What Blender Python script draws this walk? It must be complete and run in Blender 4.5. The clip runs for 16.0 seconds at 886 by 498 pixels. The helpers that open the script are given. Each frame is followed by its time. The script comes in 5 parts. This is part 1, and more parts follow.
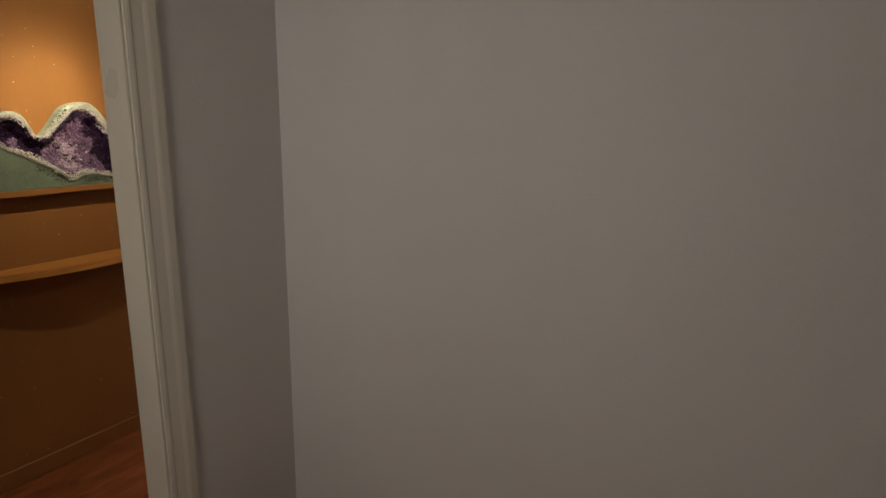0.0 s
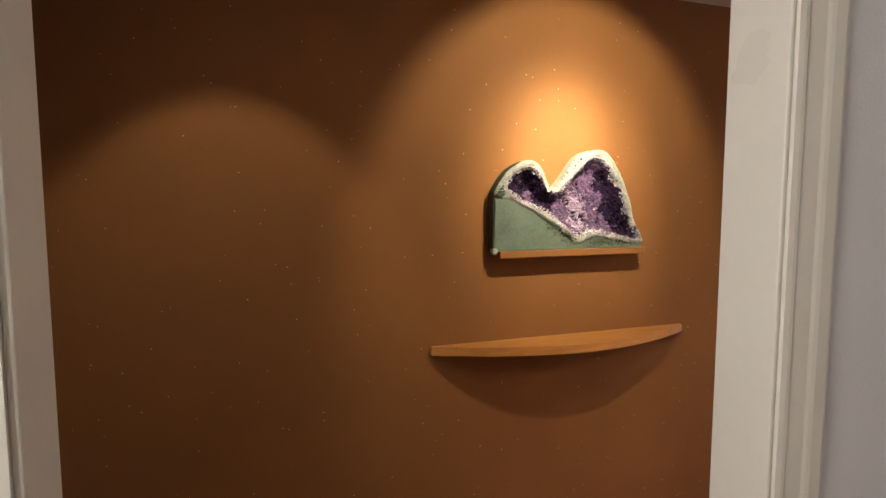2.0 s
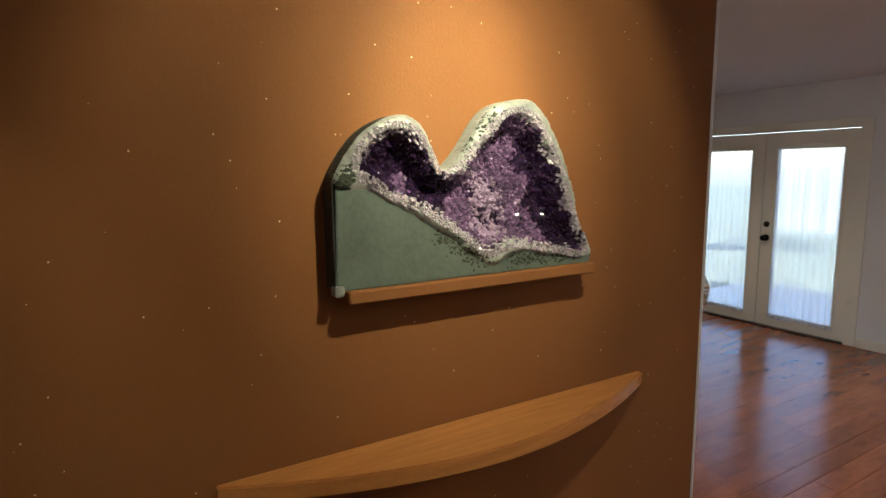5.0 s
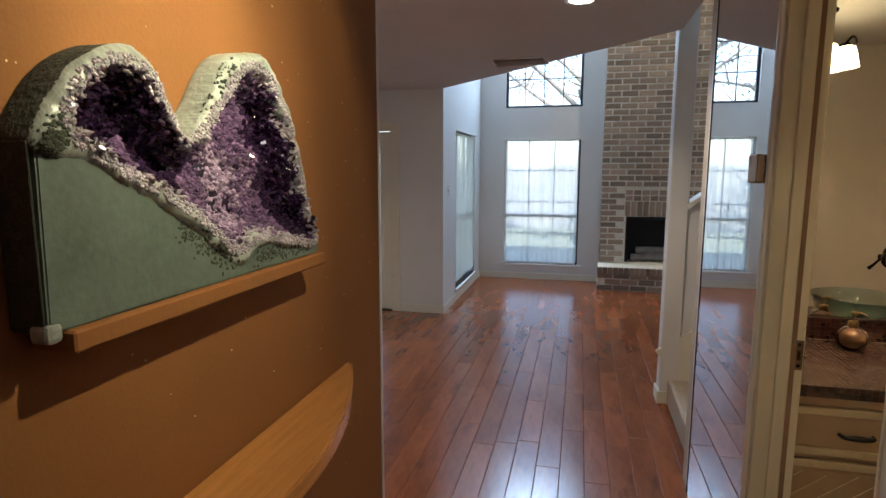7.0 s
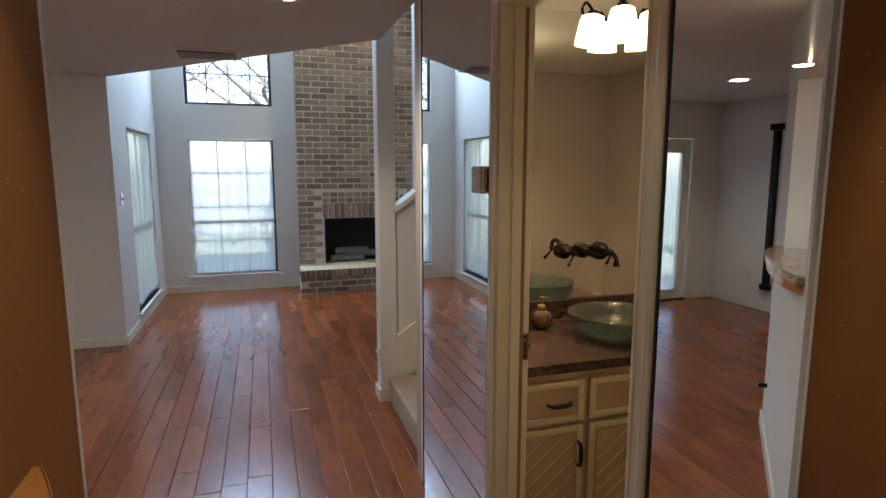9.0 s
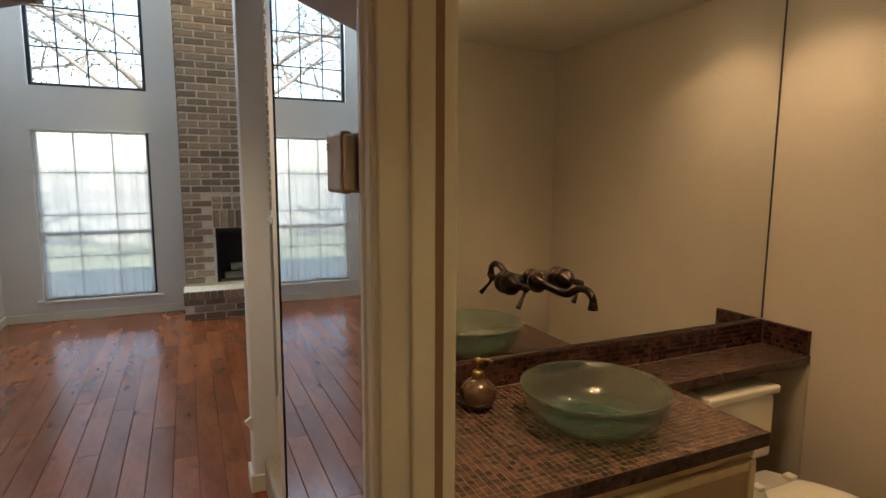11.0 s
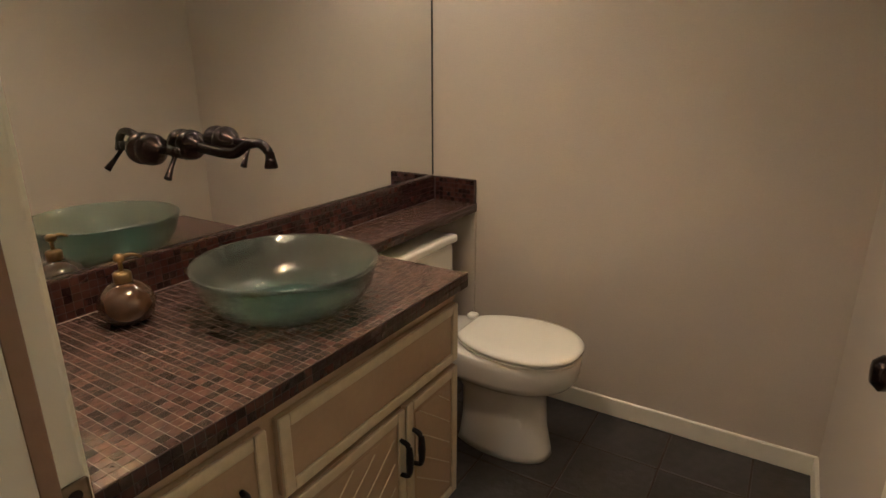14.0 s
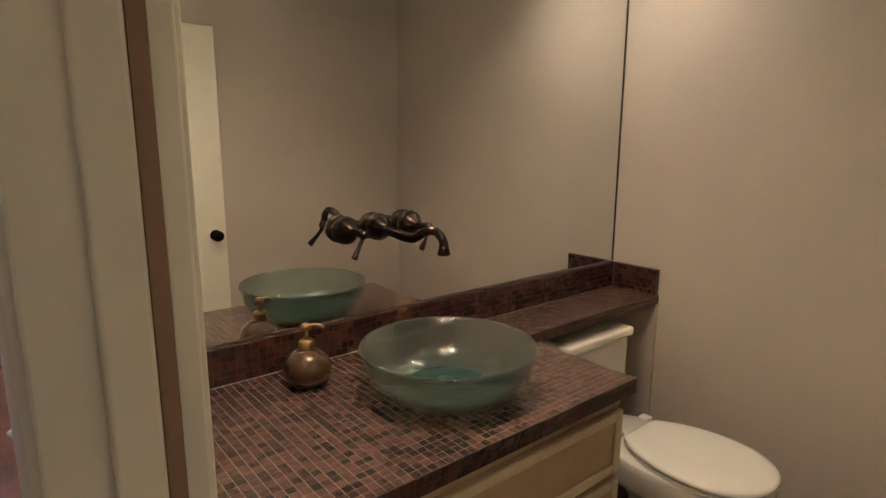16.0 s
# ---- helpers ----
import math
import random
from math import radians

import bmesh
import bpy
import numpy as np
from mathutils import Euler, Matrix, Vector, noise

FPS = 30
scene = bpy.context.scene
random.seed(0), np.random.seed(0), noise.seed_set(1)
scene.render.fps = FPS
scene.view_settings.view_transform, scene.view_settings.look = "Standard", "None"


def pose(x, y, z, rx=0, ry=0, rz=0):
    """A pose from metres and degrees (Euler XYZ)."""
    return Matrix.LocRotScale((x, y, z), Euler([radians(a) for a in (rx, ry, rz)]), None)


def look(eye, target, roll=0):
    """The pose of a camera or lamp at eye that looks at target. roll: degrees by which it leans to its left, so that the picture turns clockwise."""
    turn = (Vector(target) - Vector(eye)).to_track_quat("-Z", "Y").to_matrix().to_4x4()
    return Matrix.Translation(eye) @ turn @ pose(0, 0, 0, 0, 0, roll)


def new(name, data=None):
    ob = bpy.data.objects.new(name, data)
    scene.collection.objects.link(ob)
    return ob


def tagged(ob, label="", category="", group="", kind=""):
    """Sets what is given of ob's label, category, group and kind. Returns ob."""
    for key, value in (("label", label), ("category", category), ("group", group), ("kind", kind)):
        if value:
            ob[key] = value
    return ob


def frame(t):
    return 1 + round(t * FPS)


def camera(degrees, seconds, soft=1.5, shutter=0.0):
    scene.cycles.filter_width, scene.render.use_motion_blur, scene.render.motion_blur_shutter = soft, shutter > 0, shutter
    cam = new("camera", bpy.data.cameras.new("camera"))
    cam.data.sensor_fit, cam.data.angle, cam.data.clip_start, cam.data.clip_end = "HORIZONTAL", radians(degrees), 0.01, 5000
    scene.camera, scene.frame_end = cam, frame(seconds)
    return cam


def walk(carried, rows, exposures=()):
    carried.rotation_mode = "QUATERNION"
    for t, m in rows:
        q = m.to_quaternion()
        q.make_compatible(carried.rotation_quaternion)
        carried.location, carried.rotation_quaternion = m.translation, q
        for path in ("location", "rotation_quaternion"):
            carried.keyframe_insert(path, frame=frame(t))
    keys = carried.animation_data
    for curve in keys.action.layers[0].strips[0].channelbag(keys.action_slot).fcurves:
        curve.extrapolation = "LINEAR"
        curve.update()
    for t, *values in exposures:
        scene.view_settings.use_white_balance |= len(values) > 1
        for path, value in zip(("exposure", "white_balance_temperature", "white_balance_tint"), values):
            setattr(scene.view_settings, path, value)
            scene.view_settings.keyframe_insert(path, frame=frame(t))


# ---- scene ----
cam = camera(76.2, 16.0)
PATH = [
    (0, (2.942, -0.688, 1.766), (1.963, 0.996, 1.312), 1.2),
    (0.5, (2.725, -0.59, 1.774), (1.357, 0.828, 1.428), 0.9),
    (1, (2.551, -0.522, 1.648), (0.868, 0.54, 1.457), -0.1),
    (1.5, (2.299, -0.525, 1.602), (0.486, 0.304, 1.437), -0.2),
    (2, (1.98, -0.512, 1.61), (0.105, 0.161, 1.431), -0.0),
    (2.5, (1.723, -0.465, 1.607), (-0.178, 0.131, 1.435), -0.1),
    (3, (1.521, -0.342, 1.673), (-0.398, 0.174, 1.445), -0.0),
    (5.5, (0.958, 0.025, 1.636), (-0.526, 1.336, 1.356), -0.2),
    (6, (0.815, -0.033, 1.635), (-0.342, 1.574, 1.358), 0.1),
    (6.5, (0.738, -0.074, 1.603), (-0.102, 1.72, 1.327), -0.3),
    (7, (0.627, -0.111, 1.596), (0.162, 1.814, 1.316), 0.1),
    (7.5, (0.545, -0.05, 1.616), (0.367, 1.922, 1.328), 0.0),
    (8, (0.476, 0.04, 1.619), (0.588, 2.016, 1.33), 0.1),
    (8.5, (0.467, 0.071, 1.631), (0.822, 2.019, 1.347), 0.0),
    (9, (0.459, 0.075, 1.637), (1.058, 1.962, 1.356), 0.0),
    (11.5, (1.081, 1.264, 1.535), (2.045, 3.0, 1.29), 0.5),
    (12, (1.141, 1.343, 1.474), (2.466, 2.82, 1.222), 0.4),
    (12.5, (1.157, 1.37, 1.416), (2.697, 2.599, 1.071), 0.2),
    (13, (1.157, 1.365, 1.351), (2.776, 2.43, 0.853), -0.1),
    (13.5, (1.138, 1.363, 1.34), (2.767, 2.361, 0.746), -0.1),
    (14, (1.142, 1.35, 1.386), (2.768, 2.349, 0.788), 0.0),
    (14.5, (1.178, 1.341, 1.39), (2.771, 2.422, 0.85), -0.1),
    (15, (1.211, 1.323, 1.393), (2.696, 2.582, 0.932), -0.1),
    (15.5, (1.212, 1.325, 1.403), (2.587, 2.714, 0.975), 0.1),
    (16, (1.19, 1.327, 1.452), (2.436, 2.845, 1.076), 0.3),
]
EXPOSURE = [(0.0, 1.75, 6400, 10), (0.5, 1.75, 6400, 10), (1.0, 2.1, 6300, 10), (1.5, 2.5, 6200, 10), (2.0, 3.1, 5900, 10), (2.5, 3.4, 5600, 10), (3.2, 3.4, 5500, 10), (5.3, 2.2, 5700, 10), (7.0, 2.1, 5900, 10), (9.2, 2.2, 6000, 10),
            (11.5, 2.0, 7000, 10), (12.2, 2.12, 7000, 10), (13.0, 2.28, 5500, 10), (15.0, 2.26, 5100, 10), (16.0, 2.3, 5100, 10)]
walk(cam, [(t, look(eye, target, roll)) for t, eye, target, roll in PATH], EXPOSURE)

# ---- world, sun and large lights ----
world = bpy.data.worlds.new("sky")
scene.world = world
world.use_nodes = True
sky = world.node_tree.nodes.new("ShaderNodeTexSky")
sky.sky_type = "NISHITA"
sky.sun_disc = False
sky.sun_elevation = radians(48)
sky.sun_rotation = radians(163)
world.node_tree.links.new(sky.outputs[0], world.node_tree.nodes["Background"].inputs[0])
world.node_tree.nodes["Background"].inputs[1].default_value = 0.15


def lamp(name, kind, m, energy, color=(1, 1, 1), size=0.1, size_y=None, spot=None, blend=0.3):
    data = bpy.data.lights.new(name, kind)
    data.energy, data.color = energy, color
    if kind == "AREA":
        data.shape, data.size, data.size_y = "RECTANGLE", size, size_y or size
    elif kind == "SUN":
        data.angle = size
    else:
        data.shadow_soft_size = size
    if kind == "SPOT":
        data.spot_size, data.spot_blend = radians(spot), blend
    ob = new(name, data)
    ob.matrix_basis = m
    return ob


lamp("sun", "SUN", look((3, -1, 22), (0, 9, 10)), 4.0, (1, 0.94, 0.85), radians(0.5))
YW_GLASS = 8.21
# the hall's two picture spots and the recessed lamps
WARM = (1.0, 0.88, 0.48)
lamp("picture_spot", "SPOT", look((0.88, 0.70, 2.39), (0.0, 0.70, 1.76)), 6.0, WARM, 0.012, spot=80, blend=0.40)
lamp("picture_spot_middle", "SPOT", look((0.88, 0.70, 2.387), (0.0, 0.72, 1.72)), 13.0, WARM, 0.012, spot=54, blend=1.0)
lamp("picture_spot_core", "SPOT", look((0.88, 0.70, 2.385), (0.0, 0.70, 1.78)), 15.0, (1.0, 0.93, 0.48), 0.012, spot=32, blend=1.0)
lamp("picture_spot", "SPOT", look((0.80, -0.55, 2.39), (0.0, -0.55, 1.10)), 2.3, WARM, 0.015, spot=62, blend=0.4)
lamp("hall_spot", "SPOT", look((0.40, 0.15, 2.39), (1.20, 1.70, 0.60)), 1.8, WARM, 0.02, spot=50, blend=0.35)
lamp("recessed_light", "SPOT", look((1.55, 7.45, 5.16), (1.60, 7.80, 0)), 60, (1, 0.80, 0.50), 0.05, spot=70, blend=0.8)
# skylight standing in the top of the upper window
lamp("window_light", "AREA", look((0.085, YW_GLASS, 4.0), (0.0, 2.0, 0.0)), 28, (0.60, 0.79, 1.0), 1.0, 0.8)
# added fill lamp for the first room; no window is built there
lamp("room_fill_light", "AREA", look((1.90, -1.585, 1.65), (1.80, 0.87, 1.45)), 4.0, (1.0, 0.91, 0.82), 0.5, 0.9)
lamp("recessed_light", "SPOT", look((0.60, 2.96, 2.405), (0.60, 2.96, 0)), 13, (1, 0.8, 0.55), 0.05, spot=126, blend=0.8)
lamp("toilet_downlight", "SPOT", look((3.04, 2.54, 2.425), (3.10, 2.52, 0)), 7.0, (1.0, 0.71, 0.42), 0.05, spot=122, blend=0.9)
lamp("recessed_light", "SPOT", look((-2.27, 4.34, 2.405), (-2.27, 4.34, 0)), 9, (1, 0.85, 0.62), 0.05, spot=130, blend=0.8)
lamp("recessed_light", "SPOT", look((-0.42, 2.10, 2.09), (-0.42, 2.10, 0)), 1.0, (1, 0.72, 0.42), 0.03, spot=100, blend=0.6)


# ---- materials ----
def material(name, color, rough=0.5, metal=0.0, vary=0.10, scale=6.0, bump=0.02, fine=60.0, coat=0.0, spread=0.0, ior=None, stretch=None):
    """Base colour with variation at two scales, fine bump, and an optional spread from piece to piece."""
    m = bpy.data.materials.new(name)
    m.use_nodes = True
    nt = m.node_tree
    b = nt.nodes["Principled BSDF"]
    L = nt.links.new
    co = nt.nodes.new("ShaderNodeTexCoord")
    n1 = nt.nodes.new("ShaderNodeTexNoise")
    n1.inputs["Scale"].default_value, n1.inputs["Detail"].default_value = scale, 4
    place = co.outputs["Object"]
    if stretch:
        mp = nt.nodes.new("ShaderNodeMapping")
        mp.inputs["Scale"].default_value = stretch
        L(place, mp.inputs["Vector"])
        place = mp.outputs[0]
    L(place, n1.inputs["Vector"])
    n2 = nt.nodes.new("ShaderNodeTexNoise")
    n2.inputs["Scale"].default_value, n2.inputs["Detail"].default_value = fine, 3
    L(place, n2.inputs["Vector"])
    mix = nt.nodes.new("ShaderNodeMath")
    mix.operation = "MULTIPLY_ADD"
    L(n2.outputs[0], mix.inputs[0])
    mix.inputs[1].default_value = 0.5
    L(n1.outputs[0], mix.inputs[2])
    hue = nt.nodes.new("ShaderNodeHueSaturation")
    hue.inputs["Color"].default_value = (*color, 1)
    mr = nt.nodes.new("ShaderNodeMapRange")
    mr.inputs["From Min"].default_value, mr.inputs["From Max"].default_value = 0.45, 1.05
    mr.inputs["To Min"].default_value, mr.inputs["To Max"].default_value = 1 - vary, 1 + vary
    L(mix.outputs[0], mr.inputs[0])
    out = mr.outputs[0]
    if spread:
        oi = nt.nodes.new("ShaderNodeObjectInfo")
        ge = nt.nodes.new("ShaderNodeNewGeometry")
        ad = nt.nodes.new("ShaderNodeMath")
        L(oi.outputs["Random"], ad.inputs[0])
        L(ge.outputs["Random Per Island"], ad.inputs[1])
        fr = nt.nodes.new("ShaderNodeMath")
        fr.operation = "FRACT"
        L(ad.outputs[0], fr.inputs[0])
        m2 = nt.nodes.new("ShaderNodeMapRange")
        m2.inputs["To Min"].default_value, m2.inputs["To Max"].default_value = 1 - spread, 1 + spread
        L(fr.outputs[0], m2.inputs[0])
        mu = nt.nodes.new("ShaderNodeMath")
        mu.operation = "MULTIPLY"
        L(out, mu.inputs[0])
        L(m2.outputs[0], mu.inputs[1])
        out = mu.outputs[0]
    L(out, hue.inputs["Value"])
    L(hue.outputs[0], b.inputs["Base Color"])
    rr = nt.nodes.new("ShaderNodeMapRange")
    rr.inputs["To Min"].default_value, rr.inputs["To Max"].default_value = max(0.02, rough * 0.8), min(1, rough * 1.2)
    L(n1.outputs[0], rr.inputs[0])
    L(rr.outputs[0], b.inputs["Roughness"])
    b.inputs["Metallic"].default_value = metal
    b.inputs["Coat Weight"].default_value = coat
    if ior:
        b.inputs["IOR"].default_value = ior
    if bump:
        bp = nt.nodes.new("ShaderNodeBump")
        bp.inputs["Strength"].default_value = min(1, bump * 10)
        bp.inputs["Distance"].default_value = 0.004
        L(n2.outputs[0], bp.inputs["Height"])
        L(bp.outputs[0], b.inputs["Normal"])
    return m


def emitter(name, color, strength):
    m = bpy.data.materials.new(name)
    m.use_nodes = True
    b = m.node_tree.nodes["Principled BSDF"]
    b.inputs["Base Color"].default_value = (*color, 1)
    b.inputs["Emission Color"].default_value = (*color, 1)
    b.inputs["Emission Strength"].default_value = strength
    return m


WHITE = material("white_wall_paint", (0.72, 0.70, 0.67), 0.6, vary=0.04, scale=2, bump=0.03, fine=180)
CREAM = material("cream_bath_paint", (0.48, 0.42, 0.35), 0.55, vary=0.05, scale=2, bump=0.03, fine=160)
CEIL = material("ceiling_paint", (0.62, 0.59, 0.55), 0.8, vary=0.04, scale=3, bump=0.06, fine=90)
TRIM = material("cream_gloss_trim", (0.74, 0.70, 0.58), 0.3, vary=0.03, bump=0.01)
ORANGE = material("burnt_orange_wall_paint", (0.235, 0.098, 0.036), 0.65, vary=0.08, scale=3, bump=0.012, fine=160, ior=1.22)
SHELFWOOD = material("cherry_shelf_wood", (0.54, 0.235, 0.07), 0.24, vary=0.16, scale=5, bump=0.0, fine=40, coat=0.3, stretch=(14, 1, 14))
WOOD = material("red_brown_plank", (0.235, 0.072, 0.026), 0.20, vary=0.30, scale=2.2, bump=0.010, fine=11, stretch=(5, 1, 5), coat=0.0, spread=0.20, ior=1.52)
JOINT = material("dark_joint", (0.07, 0.026, 0.013), 0.8)
SLATE = material("dark_slate_tile", (0.045, 0.040, 0.038), 0.45, vary=0.60, scale=6, bump=0.08, fine=30, spread=0.25)
BRICK = material("grey_brown_brick", (0.30, 0.225, 0.160), 0.85, vary=0.30, scale=18, bump=0.10, fine=70, spread=0.40)
MORTAR = material("pale_mortar", (0.74, 0.69, 0.58), 0.95, vary=0.15, scale=20, bump=0.10)
SOOT = material("black_firebox", (0.012, 0.011, 0.010), 0.8, vary=0.3)
CARPET = material("beige_carpet", (0.45, 0.37, 0.29), 0.95, vary=0.18, scale=60, bump=0.10, fine=300)
PORCELAIN = material("white_porcelain", (0.76, 0.73, 0.66), 0.12, vary=0.02, bump=0.0, coat=0.5)
CABINET = material("tan_cabinet_paint", (0.46, 0.33, 0.21), 0.38, vary=0.08, scale=9, bump=0.02)
CABTRIM = material("antique_cream_edge", (0.62, 0.53, 0.36), 0.35, vary=0.12, scale=25, bump=0.02)
BRONZE = material("oil_rubbed_bronze", (0.020, 0.014, 0.013), 0.22, 0.9, vary=0.3, scale=30, bump=0.01)
BLACKM = material("black_iron", (0.010, 0.009, 0.009), 0.4, 0.5, bump=0.01)
TILE = material("copper_brown_mosaic", (0.118, 0.066, 0.053), 0.22, 0.35, vary=0.38, scale=55, bump=0.02, fine=160, coat=0.35, spread=0.55)
GROUT = material("pale_grout", (0.21, 0.170, 0.145), 0.9)
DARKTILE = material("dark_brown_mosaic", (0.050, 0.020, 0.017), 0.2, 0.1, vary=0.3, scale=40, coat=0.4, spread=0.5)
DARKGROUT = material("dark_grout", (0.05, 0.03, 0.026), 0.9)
DARKTEAL = material("dark_teal_glass", (0.024, 0.060, 0.052), 0.12, vary=0.15, bump=0.0, coat=0.5)
BRASS = material("brass", (0.33, 0.22, 0.10), 0.3, 1.0, vary=0.15, bump=0.01)
AMBER = material("amber_ceramic", (0.062, 0.029, 0.014), 0.07, vary=0.25, scale=20, bump=0.0, coat=0.6)
GREENROCK = material("green_grey_cement", (0.090, 0.112, 0.101), 0.7, vary=0.30, scale=9, bump=0.02, fine=90)
CRUST = material("grey_green_agate_rim", (0.25, 0.26, 0.255), 0.32, vary=0.30, scale=26, bump=0.05, fine=90)
DARKSIDE = material("dark_left_side", (0.022, 0.022, 0.019), 0.8, vary=0.4, scale=30, bump=0.12, fine=110)
MOSS = material("mottled_green_rind", (0.030, 0.036, 0.024), 0.85, vary=0.55, scale=45, bump=0.16, fine=140)
AMETHYST = material("amethyst_crystal", (0.108, 0.062, 0.136), 0.09, vary=0.50, scale=22, bump=0.0, coat=0.6, spread=0.30)
PALEAM = material("pale_amethyst", (0.36, 0.31, 0.38), 0.12, vary=0.35, scale=20, bump=0.0, coat=0.5, spread=0.25)
SHADEAM = material("pocket_shade_amethyst", (0.022, 0.010, 0.034), 0.08, vary=0.5, scale=16, bump=0.0, coat=0.5, spread=0.35)
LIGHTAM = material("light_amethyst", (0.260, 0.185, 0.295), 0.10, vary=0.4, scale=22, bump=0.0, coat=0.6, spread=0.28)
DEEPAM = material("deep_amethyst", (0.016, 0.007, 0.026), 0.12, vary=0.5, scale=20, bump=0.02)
FRAMEDARK = material("dark_bronze_window_frame", (0.03, 0.03, 0.035), 0.4, 0.4)
BROWNSTRIP = material("brown_jamb_strip", (0.26, 0.16, 0.10), 0.6, vary=0.15)
WORN = material("worn_dull_brass", (0.20, 0.15, 0.095), 0.45, 0.8, vary=0.3, scale=60)
CHIME = material("tan_plastic", (0.40, 0.28, 0.17), 0.45)
BARK = material("bark", (0.21, 0.185, 0.165), 0.9, vary=0.4, scale=9, bump=0.1)
LEAF = material("live_oak_leaf", (0.07, 0.10, 0.04), 0.6, vary=0.4, spread=0.4)
GRASS = material("dry_lawn", (0.22, 0.25, 0.17), 0.95, vary=0.45, scale=3, bump=0.1)
FENCEW = material("weathered_fence_wood", (0.40, 0.41, 0.41), 0.9, vary=0.25, spread=0.2)
GRANITE = material("speckled_granite", (0.42, 0.33, 0.22), 0.2, vary=0.7, scale=120, bump=0.0, coat=0.4)
BULB = emitter("lit_lamp_lens", (1.0, 0.82, 0.55), 6)
SHADE = emitter("lit_frosted_shade", (1.0, 0.80, 0.45), 2.2)

def add_knots(m):
    """Scattered dark knots and burnt streaks along the boards."""
    nt = m.node_tree
    b = nt.nodes["Principled BSDF"]
    L = nt.links.new
    co = nt.nodes.new("ShaderNodeTexCoord")
    oi = nt.nodes.new("ShaderNodeObjectInfo")
    shift = nt.nodes.new("ShaderNodeVectorMath")
    shift.operation = "MULTIPLY_ADD"
    L(oi.outputs["Random"], shift.inputs[0])
    shift.inputs[1].default_value = (17.0, 31.0, 5.0)
    L(co.outputs["Object"], shift.inputs[2])
    mp = nt.nodes.new("ShaderNodeMapping")
    mp.inputs["Scale"].default_value = (9.0, 3.2, 9.0)
    L(shift.outputs[0], mp.inputs["Vector"])
    no = nt.nodes.new("ShaderNodeTexNoise")
    no.inputs["Scale"].default_value, no.inputs["Detail"].default_value = 1.0, 5
    L(mp.outputs[0], no.inputs["Vector"])
    mr = nt.nodes.new("ShaderNodeMapRange")
    mr.inputs["From Min"].default_value, mr.inputs["From Max"].default_value = 0.60, 0.74
    mr.inputs["To Min"].default_value, mr.inputs["To Max"].default_value = 0.0, 0.55
    L(no.outputs[0], mr.inputs[0])
    mx = nt.nodes.new("ShaderNodeMix")
    mx.data_type = "RGBA"
    L(mr.outputs[0], mx.inputs["Factor"])
    L(b.inputs["Base Color"].links[0].from_socket, mx.inputs["A"])
    mx.inputs["B"].default_value = (0.035, 0.013, 0.008, 1)
    L(mx.outputs["Result"], b.inputs["Base Color"])


add_knots(WOOD)


def add_glitter(m):
    """Sparse metallic flecks, each tilted its own way, in the paint."""
    nt = m.node_tree
    b = nt.nodes["Principled BSDF"]
    L = nt.links.new
    co = nt.nodes.new("ShaderNodeTexCoord")
    vo = nt.nodes.new("ShaderNodeTexVoronoi")
    vo.inputs["Scale"].default_value = 34
    L(co.outputs["Object"], vo.inputs["Vector"])
    near = nt.nodes.new("ShaderNodeMath")
    near.operation, near.inputs[1].default_value = "LESS_THAN", 0.060
    sep = nt.nodes.new("ShaderNodeSeparateColor")
    L(vo.outputs["Color"], sep.inputs[0])
    rare = nt.nodes.new("ShaderNodeMath")
    rare.operation, rare.inputs[1].default_value = "LESS_THAN", 0.55
    L(sep.outputs[0], rare.inputs[0])
    far = nt.nodes.new("ShaderNodeMath")
    L(vo.outputs["Distance"], far.inputs[0])
    L(rare.outputs[0], far.inputs[1])
    L(far.outputs[0], near.inputs[0])
    L(near.outputs[0], b.inputs["Metallic"])
    old = b.inputs["Base Color"].links[0].from_socket
    mx = nt.nodes.new("ShaderNodeMix")
    mx.data_type = "RGBA"
    L(near.outputs[0], mx.inputs["Factor"])
    L(old, mx.inputs["A"])
    mx.inputs["B"].default_value = (0.80, 0.62, 0.42, 1)
    L(mx.outputs["Result"], b.inputs["Base Color"])
    bump = b.inputs["Normal"].links[0].from_socket
    sub = nt.nodes.new("ShaderNodeVectorMath")
    sub.operation, sub.inputs[1].default_value = "SUBTRACT", (0.5, 0.5, 0.5)
    L(vo.outputs["Color"], sub.inputs[0])
    sc = nt.nodes.new("ShaderNodeVectorMath")
    sc.operation = "SCALE"
    L(sub.outputs[0], sc.inputs[0])
    mul = nt.nodes.new("ShaderNodeMath")
    mul.operation, mul.inputs[1].default_value = "MULTIPLY", 0.7
    L(near.outputs[0], mul.inputs[0])
    L(mul.outputs[0], sc.inputs["Scale"])
    ad = nt.nodes.new("ShaderNodeVectorMath")
    L(bump, ad.inputs[0])
    L(sc.outputs[0], ad.inputs[1])
    no = nt.nodes.new("ShaderNodeVectorMath")
    no.operation = "NORMALIZE"
    L(ad.outputs[0], no.inputs[0])
    L(no.outputs[0], b.inputs["Normal"])


add_glitter(ORANGE)
MIRROR = bpy.data.materials.new("mirror_glass")
MIRROR.use_nodes = True
_b = MIRROR.node_tree.nodes["Principled BSDF"]
_b.inputs["Base Color"].default_value, _b.inputs["Metallic"].default_value, _b.inputs["Roughness"].default_value = (0.86, 0.87, 0.86, 1), 1.0, 0.005

